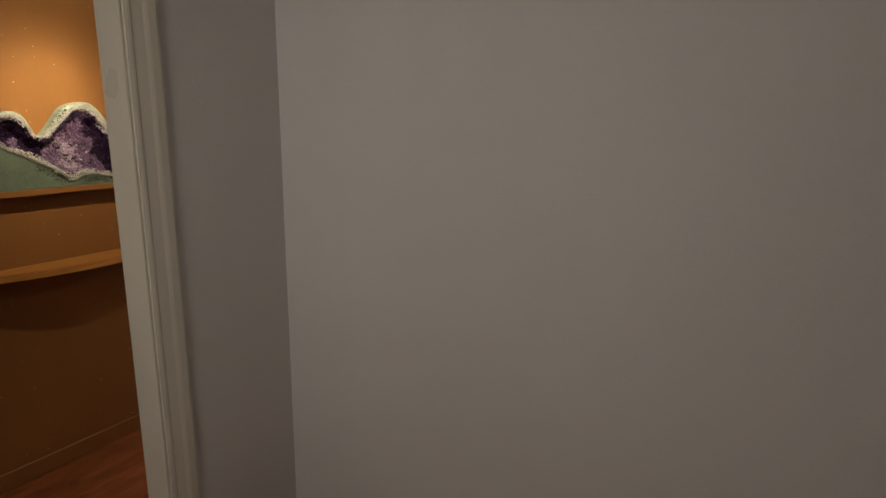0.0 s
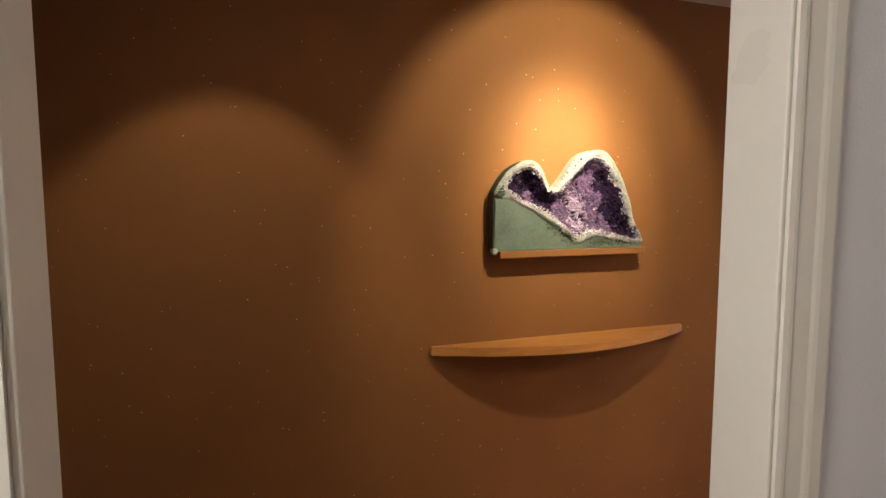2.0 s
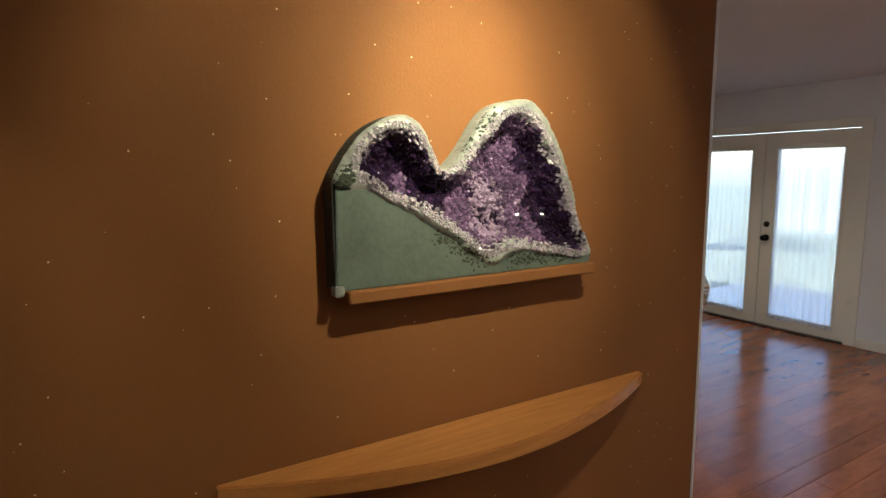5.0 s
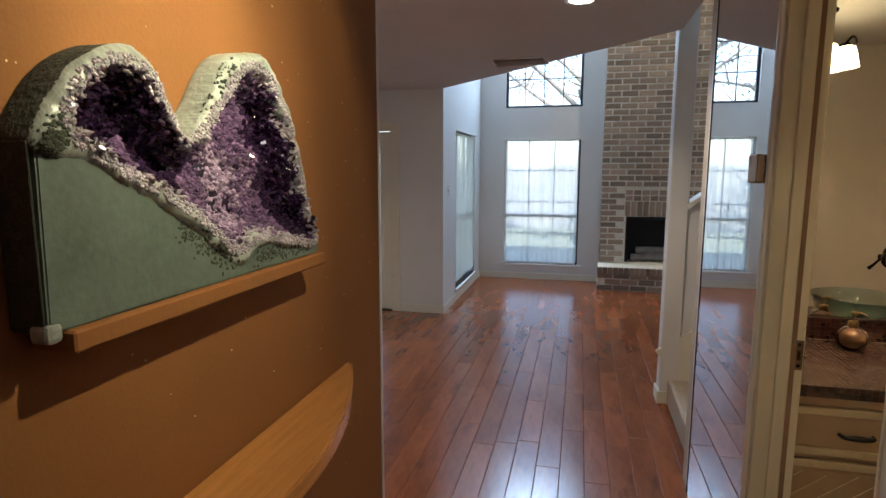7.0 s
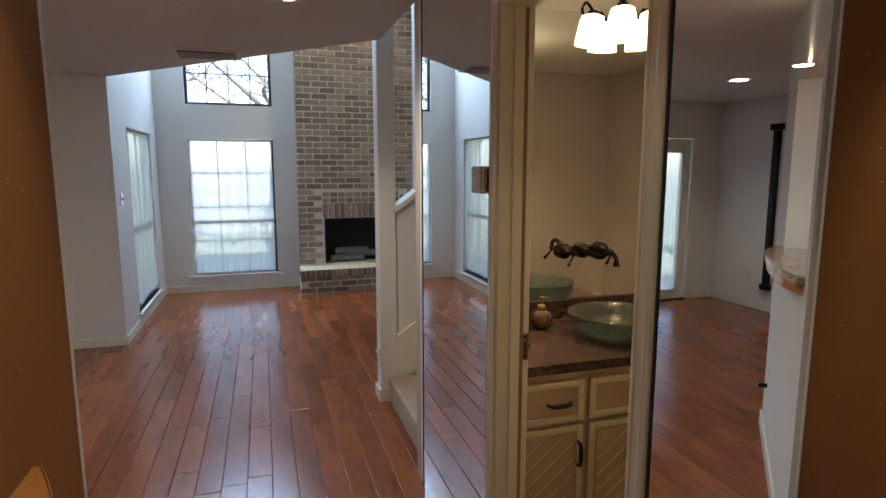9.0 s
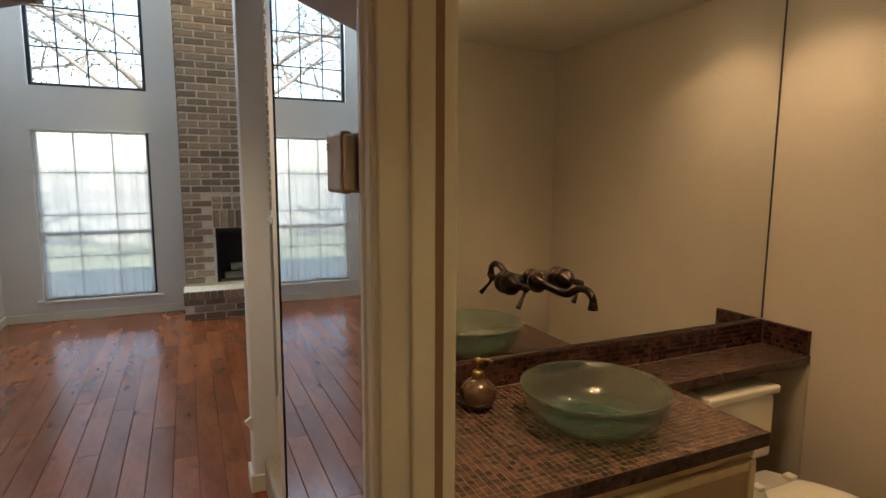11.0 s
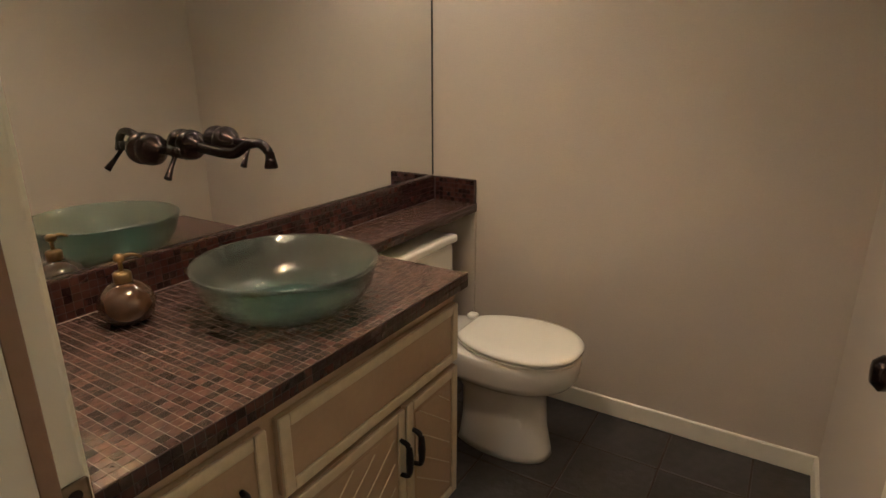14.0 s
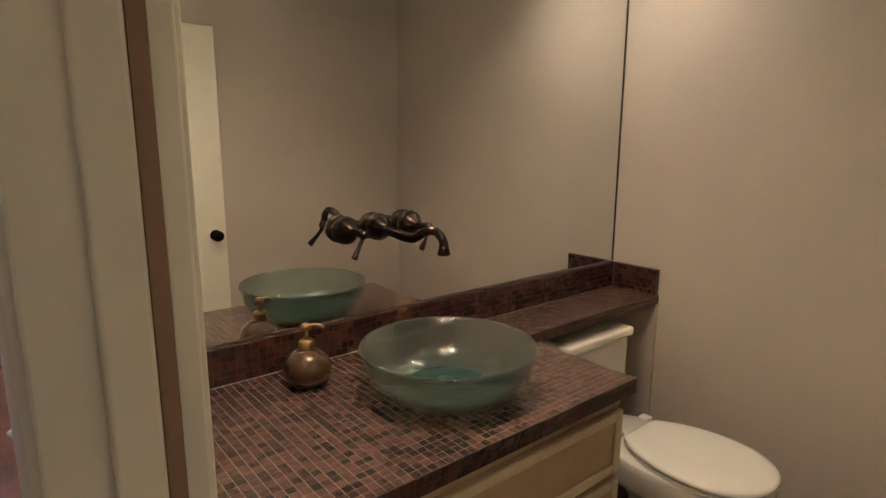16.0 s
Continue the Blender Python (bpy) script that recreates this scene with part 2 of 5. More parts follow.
SEAGLASS = bpy.data.materials.new("frosted_sea_glass")
SEAGLASS.use_nodes = True
_b = SEAGLASS.node_tree.nodes["Principled BSDF"]
_b.inputs["Base Color"].default_value, _b.inputs["Roughness"].default_value = (0.44, 0.54, 0.48, 1), 0.24
_b.inputs["Transmission Weight"].default_value, _b.inputs["IOR"].default_value = 0.94, 1.20
_b.inputs["Coat Weight"].default_value, _b.inputs["Coat Roughness"].default_value = 0.7, 0.04

PANE = bpy.data.materials.new("window_glass")
PANE.use_nodes = True
_nt = PANE.node_tree
_t, _g, _m = (_nt.nodes.new(k) for k in ("ShaderNodeBsdfTransparent", "ShaderNodeBsdfGlossy", "ShaderNodeMixShader"))
_g.inputs["Roughness"].default_value = 0.02
_m.inputs[0].default_value = 0.07
_nt.links.new(_t.outputs[0], _m.inputs[1])
_nt.links.new(_g.outputs[0], _m.inputs[2])
_nt.links.new(_m.outputs[0], _nt.nodes["Material Output"].inputs[0])

SHEER = bpy.data.materials.new("white_sheer_fabric")
SHEER.use_nodes = True
_nt = SHEER.node_tree
_t, _d, _l, _m, _n = (_nt.nodes.new(k) for k in ("ShaderNodeBsdfTransparent", "ShaderNodeBsdfDiffuse", "ShaderNodeBsdfTranslucent", "ShaderNodeMixShader", "ShaderNodeMixShader"))
_d.inputs[0].default_value = _l.inputs[0].default_value = (0.80, 0.82, 0.82, 1)
_n.inputs[0].default_value, _m.inputs[0].default_value = 0.6, 0.66
_nt.links.new(_d.outputs[0], _n.inputs[1])
_nt.links.new(_l.outputs[0], _n.inputs[2])
_nt.links.new(_t.outputs[0], _m.inputs[1])
_nt.links.new(_n.outputs[0], _m.inputs[2])
_nt.links.new(_m.outputs[0], _nt.nodes["Material Output"].inputs[0])


SHEERB = SHEER.copy()
SHEERB.name = "beige_sheer_fabric"
for _q in SHEERB.node_tree.nodes:
    if _q.bl_idname in ("ShaderNodeBsdfDiffuse", "ShaderNodeBsdfTranslucent"):
        _q.inputs[0].default_value = (0.66, 0.66, 0.57, 1)
    if _q.bl_idname == "ShaderNodeMixShader" and abs(_q.inputs[0].default_value - 0.66) < 0.01:
        _q.inputs[0].default_value = 0.80


# ---- building helpers ----
def thing(name, label, category, x=0.0, y=0.0, z=0.0, group="", kind=""):
    e = new(name)
    e.matrix_basis = pose(x, y, z)
    e.empty_display_size = 0.05
    return tagged(e, label, category, group, kind)


def mesh_of(name, bm, mat, smooth=False):
    me = bpy.data.meshes.new(name)
    bm.to_mesh(me)
    bm.free()
    me.materials.append(mat)
    if smooth:
        me.shade_smooth()
    return me


def part(name, bm, mat, parent, label="", smooth=False):
    ob = new(name, mesh_of(name, bm, mat, smooth))
    if parent:
        ob.parent = parent
        if parent.type == "EMPTY":
            ob.matrix_parent_inverse = parent.matrix_basis.inverted()
    if label:
        ob["label"] = label
    return ob


def solid(name, bm, mat, label, category, group="", kind="", smooth=False):
    return tagged(part(name, bm, mat, None, "", smooth), label, category, group, kind)


def add_box(bm, a, b):
    vs = [bm.verts.new((x, y, z)) for x in (a[0], b[0]) for y in (a[1], b[1]) for z in (a[2], b[2])]
    for f in ((0, 1, 3, 2), (4, 6, 7, 5), (0, 4, 5, 1), (2, 3, 7, 6), (0, 2, 6, 4), (1, 5, 7, 3)):
        bm.faces.new([vs[i] for i in f])
    return vs


def box(a, b, bevel=0.0, seg=2):
    bm = bmesh.new()
    add_box(bm, a, b)
    if bevel:
        bmesh.ops.bevel(bm, geom=bm.edges[:], offset=bevel, segments=seg, affect="EDGES", profile=0.5)
    return bm


def lathe(profile, n=40, centre=(0, 0, 0), sx=1.0, sy=1.0, axis="Z"):
    """A turned shape from (radius, height) pairs."""
    bm = bmesh.new()
    rings = []
    for r, h in profile:
        if r < 1e-5:
            rings.append([bm.verts.new((0, 0, h))])
        else:
            rings.append([bm.verts.new((r * sx * math.cos(2 * math.pi * i / n), r * sy * math.sin(2 * math.pi * i / n), h)) for i in range(n)])
    for p, q in zip(rings, rings[1:]):
        for i in range(n):
            j = (i + 1) % n
            if len(p) == 1 and len(q) == 1:
                continue
            if len(p) == 1:
                bm.faces.new((p[0], q[j], q[i]))
            elif len(q) == 1:
                bm.faces.new((p[i], p[j], q[0]))
            else:
                bm.faces.new((p[i], p[j], q[j], q[i]))
    m = Matrix.Translation(centre)
    if axis == "Y":
        m = m @ Matrix.Rotation(radians(90), 4, "X")
    elif axis == "X":
        m = m @ Matrix.Rotation(radians(90), 4, "Y")
    bmesh.ops.transform(bm, matrix=m, verts=bm.verts)
    bmesh.ops.recalc_face_normals(bm, faces=bm.faces)
    return bm


def tube(points, radius, n=12, caps=True):
    """A round bar along a smooth run of points; radius a number or one for each point."""
    pts = [Vector(p) for p in points]
    fine = []
    for i in range(len(pts) - 1):
        p0, p1, p2, p3 = pts[max(i - 1, 0)], pts[i], pts[i + 1], pts[min(i + 2, len(pts) - 1)]
        for k in range(6):
            t = k / 6
            fine.append(((p1 * 2 + (p2 - p0) * t + (p0 * 2 - p1 * 5 + p2 * 4 - p3) * t * t + (p1 * 3 - p0 - p2 * 3 + p3) * t ** 3) * 0.5, i + t))
    fine.append((pts[-1], len(pts) - 1))
    bm = bmesh.new()
    rings = []
    for i, (p, s) in enumerate(fine):
        d = (fine[min(i + 1, len(fine) - 1)][0] - fine[max(i - 1, 0)][0]).normalized()
        u = d.cross(Vector((0, 0, 1)) if abs(d.z) < 0.9 else Vector((1, 0, 0))).normalized()
        v = d.cross(u)
        if isinstance(radius, (int, float)):
            r = radius
        else:
            k = min(int(s), len(radius) - 2)
            r = radius[k] + (radius[k + 1] - radius[k]) * (s - k)
        rings.append([bm.verts.new(p + u * r * math.cos(2 * math.pi * j / n) + v * r * math.sin(2 * math.pi * j / n)) for j in range(n)])
    for a, b in zip(rings, rings[1:]):
        for j in range(n):
            bm.faces.new((a[j], a[(j + 1) % n], b[(j + 1) % n], b[j]))
    if caps:
        bm.faces.new(rings[0][::-1])
        bm.faces.new(rings[-1])
    bmesh.ops.recalc_face_normals(bm, faces=bm.faces)
    return bm


def prism(outline, h0, h1, bevel=0.0):
    """An upright slab over an outline of (x, y)."""
    bm = bmesh.new()
    low = [bm.verts.new((x, y, h0)) for x, y in outline]
    f = bm.faces.new(low)
    r = bmesh.ops.extrude_face_region(bm, geom=[f])
    bmesh.ops.translate(bm, verts=[v for v in r["geom"] if isinstance(v, bmesh.types.BMVert)], vec=(0, 0, h1 - h0))
    bmesh.ops.recalc_face_normals(bm, faces=bm.faces)
    if bevel:
        bmesh.ops.bevel(bm, geom=[e for e in bm.edges if abs(e.verts[0].co.z - e.verts[1].co.z) < 1e-6], offset=bevel, segments=2, affect="EDGES")
    return bm


def wall(name, axis, along, across, height, openings, mat, label, m=None):
    """A wall that runs along x or y, with openings (from, to, bottom, top) cut through it."""
    bm = bmesh.new()
    def put(a0, a1, z0, z1):
        if a1 - a0 > 1e-4 and z1 - z0 > 1e-4:
            if axis == "x":
                add_box(bm, (a0, across[0], z0), (a1, across[1], z1))
            else:
                add_box(bm, (across[0], a0, z0), (across[1], a1, z1))
    at = along[0]
    for o0, o1, zb, zt in sorted(openings):
        put(at, o0, *height)
        put(o0, o1, height[0], zb)
        put(o0, o1, zt, height[1])
        at = o1
    put(at, along[1], *height)
    ob = solid(name, bm, mat, label, "wall", kind="structure")
    if m:
        ob.matrix_basis = m
    return ob


def board(name, a, b, mat=None, bevel=0.004, label="painted wooden baseboard along the wall", category="baseboard"):
    return solid(name, box(a, b, bevel, 1), mat or TRIM, label, category, kind="structure")

# ---- structure ----
W0, W1 = 1.20, 1.32          # the mirrored wall between hall and bathroom
YC, YW = 5.86, 8.15          # french-door wall, window wall
XS, XF = -0.815, -3.55        # side wall with window, far wall of the dining area
CE, CL = 2.44, 5.2           # low ceiling, living-room ceiling
BX, BY0, BY1, BZ = 3.38, 1.088, 2.78, -0.06   # bathroom far wall, side walls, floor
DOOR = 2.16

solid("ground", box((-40, 8.3, -0.25), (40, 60, -0.15)), GRASS, "dry lawn with fallen leaves behind the house", "lawn", kind="structure")
solid("subfloor", box((-3.75, -1.7, -0.16), (4.9, 8.3, -0.10)), JOINT, "dark subfloor under the planks", "floor", kind="structure")
floor = thing("floor", "glossy red-brown hand-scraped plank floor", "floor", 0, 3, 0, kind="structure")

wall("wall_orange", "y", (-1.6, 1.60), (-0.12, 0.0), (0, CE), [], ORANGE, "burnt orange painted hall wall with glitter")
solid("trim", box((-0.124, 1.601, 0.0), (0.004, 1.612, CE), 0.003, 1), WHITE, "white end face of the orange wall", "trim", kind="structure")
wall("wall_mirror_side", "y", (-1.6, BY1 + 0.006), (W0, W1), (BZ, CE), [(-0.736, 0.303, BZ, 2.32), (1.062, 1.815, BZ, DOOR)], WHITE, "white wall with two doorways beside the mirrors")
wall("wall_hall_end", "x", (-0.12, 4.9), (-1.72, -1.6), (0, CE), [], WHITE, "plain white wall closing the hall")
wall("wall_start_side", "x", (W1, 4.9), (0.87, 0.95), (0, CE), [], WHITE, "plain white wall of the first room")
wall("wall_start_back", "y", (-1.6, 0.87), (4.8, 4.9), (0, CE), [], WHITE, "plain white wall behind the first room")
wall("wall_bath_side", "x", (W1, BX + 0.1), (0.955, BY0), (BZ, CE), [], CREAM, "cream wall of the small bathroom")
wall("wall_bath_far", "y", (BY0, BY1 + 0.125), (BX, BX + 0.1), (BZ, CE), [], CREAM, "cream wall behind the toilet")
wall("wall_bath_mirror", "x", (W0, 4.5), (BY1 + 0.006, BY1 + 0.09), (BZ, CL), [], CREAM, "cream wall behind the vanity mirror")
solid("wall_bath_door_lining", box((W1, 1.90, BZ), (W1 + 0.008, BY1, CE)), CREAM, "cream wall beside the vanity", "wall", kind="structure")
wall("wall_french_door", "x", (XF - 0.12, XS - 0.12), (YC, YC + 0.12), (0, CE + 0.3), [(-3.19, -1.38, 0.0, 2.02)], WHITE, "white wall holding the french doors")
wall("wall_side_window", "y", (YC, YW + 0.12), (XS - 0.12, XS), (0, CL), [(6.50, 7.75, 0.15, 2.06)], WHITE, "tall white wall with a side window")
wall("wall_window_low", "x", (XS, 4.6), (YW, YW + 0.14), (0, 2.25), [(-0.46, 0.615, 0.225, 2.03)], WHITE, "white wall round the tall window")
wall("wall_window_high", "x", (XS, 4.6), (YW, YW + 0.14), (2.25, CL), [(-0.45, 0.62, 2.46, 4.45)], WHITE, "white wall round the upper window")
wall("wall_far_left", "y", (2.9, YC), (XF - 0.12, XF), (0, CE), [], WHITE, "white wall of the dining area")
wall("wall_kitchen_end", "x", (XF - 0.12, -1.36), (2.88, 3.0), (0, CE), [], WHITE, "white wall end beside the kitchen")
wall("wall_living_right", "y", (2.79, YW + 0.14), (4.5, 4.62), (0, CL), [], WHITE, "plain white wall of the stairwell")
wall("wall_stair_side", "x", (BX + 0.1, 4.5), (2.58, 2.70), (0, CL), [], WHITE, "white wall on the near side of the stairs")
wall("wall_upper_front", "x", (XS - 0.12, 1.2), (2.60, 2.70), (CE + 0.02, CL), [], WHITE, "upper white wall over the low ceiling")
# the angled pass-through wall from the orange wall's end
PT = pose(-0.05, 1.68, 0, 0, 0, 134)
wall("wall_pass_through", "x", (0, 1.52), (0.0, 0.14), (0, CE), [(0.10, 1.02, 1.17, 2.10)], WHITE, "white angled wall with an open pass-through", PT)

def low_ceiling():
    out = [(XF - 0.12, -1.72), (4.9, -1.72), (4.9, 2.87), (1.20, 2.87), (1.20, 3.72), (XS, YC), (XF - 0.12, YC)]
    return solid("ceiling", prism(out, CE, CE + 0.12), CEIL, "flat off-white ceiling with a slanted open edge", "ceiling", kind="structure")
low_ceiling()
solid("ceiling_living", box((XS - 0.12, 2.6, CL), (4.62, YW + 0.14, CL + 0.1)), CEIL, "high off-white living room ceiling", "ceiling", kind="structure")
wall("wall_upper_diagonal", "x", (0, 2.96), (-0.10, 0.0), (CE + 0.121, CL), [], WHITE, "upper white wall over the slanted ceiling edge", Matrix.Translation((XS, YC + 0.0, 0)) @ Matrix.Rotation(math.atan2(3.72 - YC, 1.20 - XS), 4, "Z"))

# column and stairs
solid("column", box((1.20, 3.85, 0), (1.32, 3.99, CL), 0.006, 1), WHITE, "white square post at the foot of the stairs", "column", kind="structure")

def knee_wall():
    # sloping half wall between stairs and living room, with its cap
    bm = bmesh.new()
    pts = [(1.32, 0), (4.5, 0), (4.5, 3.75), (1.32, 1.33)]
    vs = [[bm.verts.new((x, y, z)) for x, z in pts] for y in (3.87, 3.97)]
    bm.faces.new(vs[0])
    bm.faces.new(vs[1][::-1])
    for i in range(4):
        j = (i + 1) % 4
        bm.faces.new((vs[0][i], vs[1][i], vs[1][j], vs[0][j]))
    bmesh.ops.recalc_face_normals(bm, faces=bm.faces)
    solid("wall_stair_knee", bm, WHITE, "white sloping half wall beside the stairs", "wall", kind="structure")
    bm = box((0, 3.84, 0), (4.0, 4.0, 0.035), 0.006, 1)
    bmesh.ops.transform(bm, matrix=Matrix.Translation((1.32, 0, 1.335)) @ Matrix.Rotation(-math.atan2(2.42, 3.18), 4, "Y"), verts=bm.verts)
    solid("trim", bm, WHITE, "white wooden cap on the sloping half wall", "trim", kind="structure")
    solid("column", box((1.47, 3.87, 1.42), (1.59, 3.97, CL), 0.004, 1), WHITE, "white post beside the stair opening", "column", kind="structure")
    bm = box((0, 3.852, 0), (3.5, 3.87, 0.30), 0.003, 1)
    bmesh.ops.transform(bm, matrix=Matrix.Translation((1.33, 0, 0.12)) @ Matrix.Rotation(-math.atan2(0.18, 0.27), 4, "Y"), verts=bm.verts)
    solid("trim", bm, TRIM, "cream skirt board rising beside the stairs", "trim", kind="structure")
knee_wall()


def stairs():
    s = thing("staircase", "beige carpeted stairs rising beside a half wall", "stairs", 2.5, 3.3, 0)
    for i in range(11):
        x = 1.25 + 0.27 * i
        part("step", box((x, 2.875, 0), (4.48 if i == 10 else x + 0.31, 3.84, 0.18 * (i + 1)), 0.018, 3), CARPET, s)
stairs()


def molding(y_in, d, wide, x, s, z0, z1):
    """One casing leg: a moulded profile (distance from the opening, projection) drawn up from z0 to z1."""
    prof = [(0.0, 0.0), (0.0, 0.009), (0.10, 0.0125), (0.17, 0.0125), (0.22, 0.009), (0.55, 0.0125), (0.62, 0.016), (0.70, 0.0185), (0.93, 0.0185), (1.0, 0.015), (1.0, 0.0)]
    bm = bmesh.new()
    rows = [[bm.verts.new((x + s * h * 0.65, y_in + d * u * wide, z)) for u, h in prof] for z in (z0, z1)]
    n = len(prof)
    for i in range(n):
        k = (i + 1) % n
        bm.faces.new((rows[0][i], rows[0][k], rows[1][k], rows[1][i]))
    bm.faces.new(rows[0][::-1])
    bm.faces.new(rows[1])
    bmesh.ops.recalc_face_normals(bm, faces=bm.faces)
    return bm


def casing(y0, y1, x, out, group, z0=0.0, wide=(0.075, 0.075), top=DOOR):
    """Door casing on one face of the mirrored wall: two moulded legs and a head."""
    c = thing("door_casing", "cream painted moulded door casing round a doorway", "door casing", x, (y0 + y1) / 2, z0, group)
    s = 1 if out > 0 else -1
    part("leg", molding(y0, -1, wide[0], x, s, z0, top), TRIM, c)
    part("leg", molding(y1, 1, wide[1], x, s, z0, top), TRIM, c)
    part("head", box((min(x, x + s * 0.0125), y0 - wide[0], top + 0.0005), (max(x, x + s * 0.0125), y1 + wide[1], top + 0.075), 0.004, 1), TRIM, c)
    return c


BD0, BD1 = 1.062, 1.815
casing(-0.736, 0.303, W0, -1, "door casings", top=2.32)
casing(-0.736, 0.303, W1, 1, "door casings", wide=(0.10, 0.10), top=2.32)
casing(BD0, BD1, W0, -1, "door casings", wide=(0.067, 0.045))
casing(BD0, BD1, W1, 1, "door casings", z0=BZ, wide=(0.008, 0.075))
for y0, y1, top in ((-0.736, 0.303, 2.32), (BD0, BD1, DOOR)):
    d = thing("door_jamb", "cream painted wooden door lining with a stop", "door jamb", 1.26, (y0 + y1) / 2, 0, "door linings", "structure")
    for sd, a in ((1, y0), (-1, y1)):
        lo, hi = sorted((a, a + sd * 0.010))
        part("jamb", box((W0, lo, BZ), (W1, hi, top), 0.003, 2), TRIM, d)
        if y0 != BD0:
            continue
        lo, hi = sorted((a + sd * 0.0101, a + sd * 0.020))
        part("stop", box((1.246, lo, BZ), (1.2835, hi, top), 0.004, 3), TRIM, d)
        # thin brown strip on the lining, just past the stop
        lo, hi = sorted((a + sd * 0.0101, a + sd * 0.0145))
        part("seal_strip", box((1.284, lo, BZ), (1.299, hi, top), 0.001, 1), BROWNSTRIP, d, "reddish brown strip beside the stop")
    part("jamb", box((W0, y0, top - 0.010), (W1, y1, top), 0.002, 1), TRIM, d)


def strike_plate():
    s = thing("strike_plate", "worn dull brass strike plate on the door lining", "strike plate", 1.30, 1.804, 1.0)
    part("plate", box((1.295, 1.8025, 0.975), (1.319, 1.801, 1.070), 0.002, 2), WORN, s)
    part("lip", tube([(1.314, 1.8025, 1.022), (1.324, 1.801, 1.022), (1.331, 1.809, 1.022)], [0.004, 0.004, 0.003], 8), WORN, s)
    part("hole", box((1.300, 1.8010, 1.004), (1.314, 1.8032, 1.040), 0.002, 1), JOINT, s, "dark latch hole")
    for z in (0.988, 1.057):
        part("screw", lathe([(0.0, -0.001), (0.0055, -0.001), (0.006, 0.002), (0, 0.002)], 14, (1.307, 1.8025, z), axis="Y"), BRONZE, s, "dark screw head")
strike_plate()


def wall_mirror(name, a, b, label):
    m = thing(name, label, "mirror", (a[0] + b[0]) / 2, (a[1] + b[1]) / 2, a[2])
    part("glass", box(a, b), MIRROR, m)
    return m


for ya, yb in ((0.384, 0.988), (1.866, 2.72)):
    m = wall_mirror("wall_mirror", (W0 - 0.006, ya, 0.004), (W0 - 0.0005, yb, CE - 0.002), "tall frameless mirror panel fixed to the hall wall")
    m["group"] = "hall mirrors"
    for y in (ya, yb):
        part("edge_strip", box((W0 - 0.009, y - 0.0025, 0.004), (W0 - 0.0005, y + 0.0025, CE - 0.002)), FRAMEDARK, m, "thin dark edge strip")
m = wall_mirror("vanity_mirror", (W1 + 0.010, BY1, 0.926), (BX - 0.003, BY1 + 0.005, CE - 0.002), "large frameless mirror above the tiled vanity")
part("edge_strip", box((BX - 0.006, BY1 - 0.003, 0.926), (BX - 0.001, BY1 + 0.004, CE - 0.002)), FRAMEDARK, m, "dark mirror edge")


def chime():
    c = thing("door_chime", "small tan door chime box fixed beside the mirror", "door chime", 1.17, 2.0, 1.57)
    part("cover", box((W0 - 0.030, 1.888, 1.552), (W0 - 0.011, 1.985, 1.646), 0.006, 2), CHIME, c)
    part("side_plate", box((W0 - 0.027, 1.876, 1.558), (W0 - 0.011, 1.888, 1.640), 0.003, 1), CABTRIM, c, "pale side plate")
    part("button", box((W0 - 0.033, 1.962, 1.618), (W0 - 0.029, 1.975, 1.632), 0.002, 1), PORCELAIN, c)
chime()

# baseboards
board("baseboard", (0.0, -1.6, 0.0), (0.014, 1.60, 0.09), ORANGE, label="orange painted baseboard of the hall wall")
board("baseboard", (XS, YC + 0.0, 0.0), (XS + 0.014, YW, 0.09))
board("baseboard", (XS + 0.014, YW - 0.014, 0.0), (0.90, YW, 0.09))
board("baseboard", (-1.305, YC - 0.014, 0.0), (XS + 0.014, YC, 0.09))
board("baseboard", (XF, YC - 0.014, 0.0), (-3.235, YC, 0.09))
board("baseboard", (XF, 3.0, 0.0), (XF + 0.014, YC - 0.014, 0.09))
board("baseboard", (BX - 0.014, BY0, BZ), (BX, BY1, BZ + 0.085))
board("baseboard", (2.15, BY0, BZ), (BX - 0.014, BY0 + 0.014, BZ + 0.085))
board("baseboard", (1.185, 3.835, 0.0), (1.335, 3.85, 0.09), label="white baseboard block at the post")
board("baseboard", (1.185, 3.85, 0.0), (1.20, 4.0, 0.09), label="white baseboard block at the post")
b = board("baseboard", (0.0, -0.014, 0.0), (1.52, 0.0, 0.09))
b.matrix_basis = PT


# ---- living room windows ----
def sheer(name, a, b, z0, z1, waves, depth, label, parent=None, axis="x", cloth=SHEER):
    """Hanging fabric with soft uneven folds between a and b."""
    bm = bmesh.new()
    n = waves * 8
    rows = []
    rnd = random.Random(hash(len(name) + waves) % 997)
    ph = [rnd.uniform(0, 6.28) for _ in range(4)]
    for j in range(9):
        v = j / 8
        row = []
        for i in range(n + 1):
            u = i / n
            off = depth * (math.sin(u * waves * 6.283 + ph[0] + 0.8 * math.sin(5 * u + ph[1])) * 0.7 + 0.3 * math.sin(u * waves * 2.3 * 6.283 + ph[2]))
            off *= 0.45 + 0.55 * v
            p = [a[0] + (b[0] - a[0]) * u, a[1] + (b[1] - a[1]) * u, z1 + (z0 - z1) * v + (0.008 * math.sin(u * 9 + ph[3]) if j == 8 else 0)]
            p[1 if axis == "x" else 0] += off
            row.append(bm.verts.new(p))
        rows.append(row)
    for p, q in zip(rows, rows[1:]):
        for i in range(n):
            bm.faces.new((p[i], p[i + 1], q[i + 1], q[i]))
    if parent:
        return part(name, bm, SHEER, parent, smooth=True)
    return solid(name, bm, cloth, label, "curtain", smooth=True)


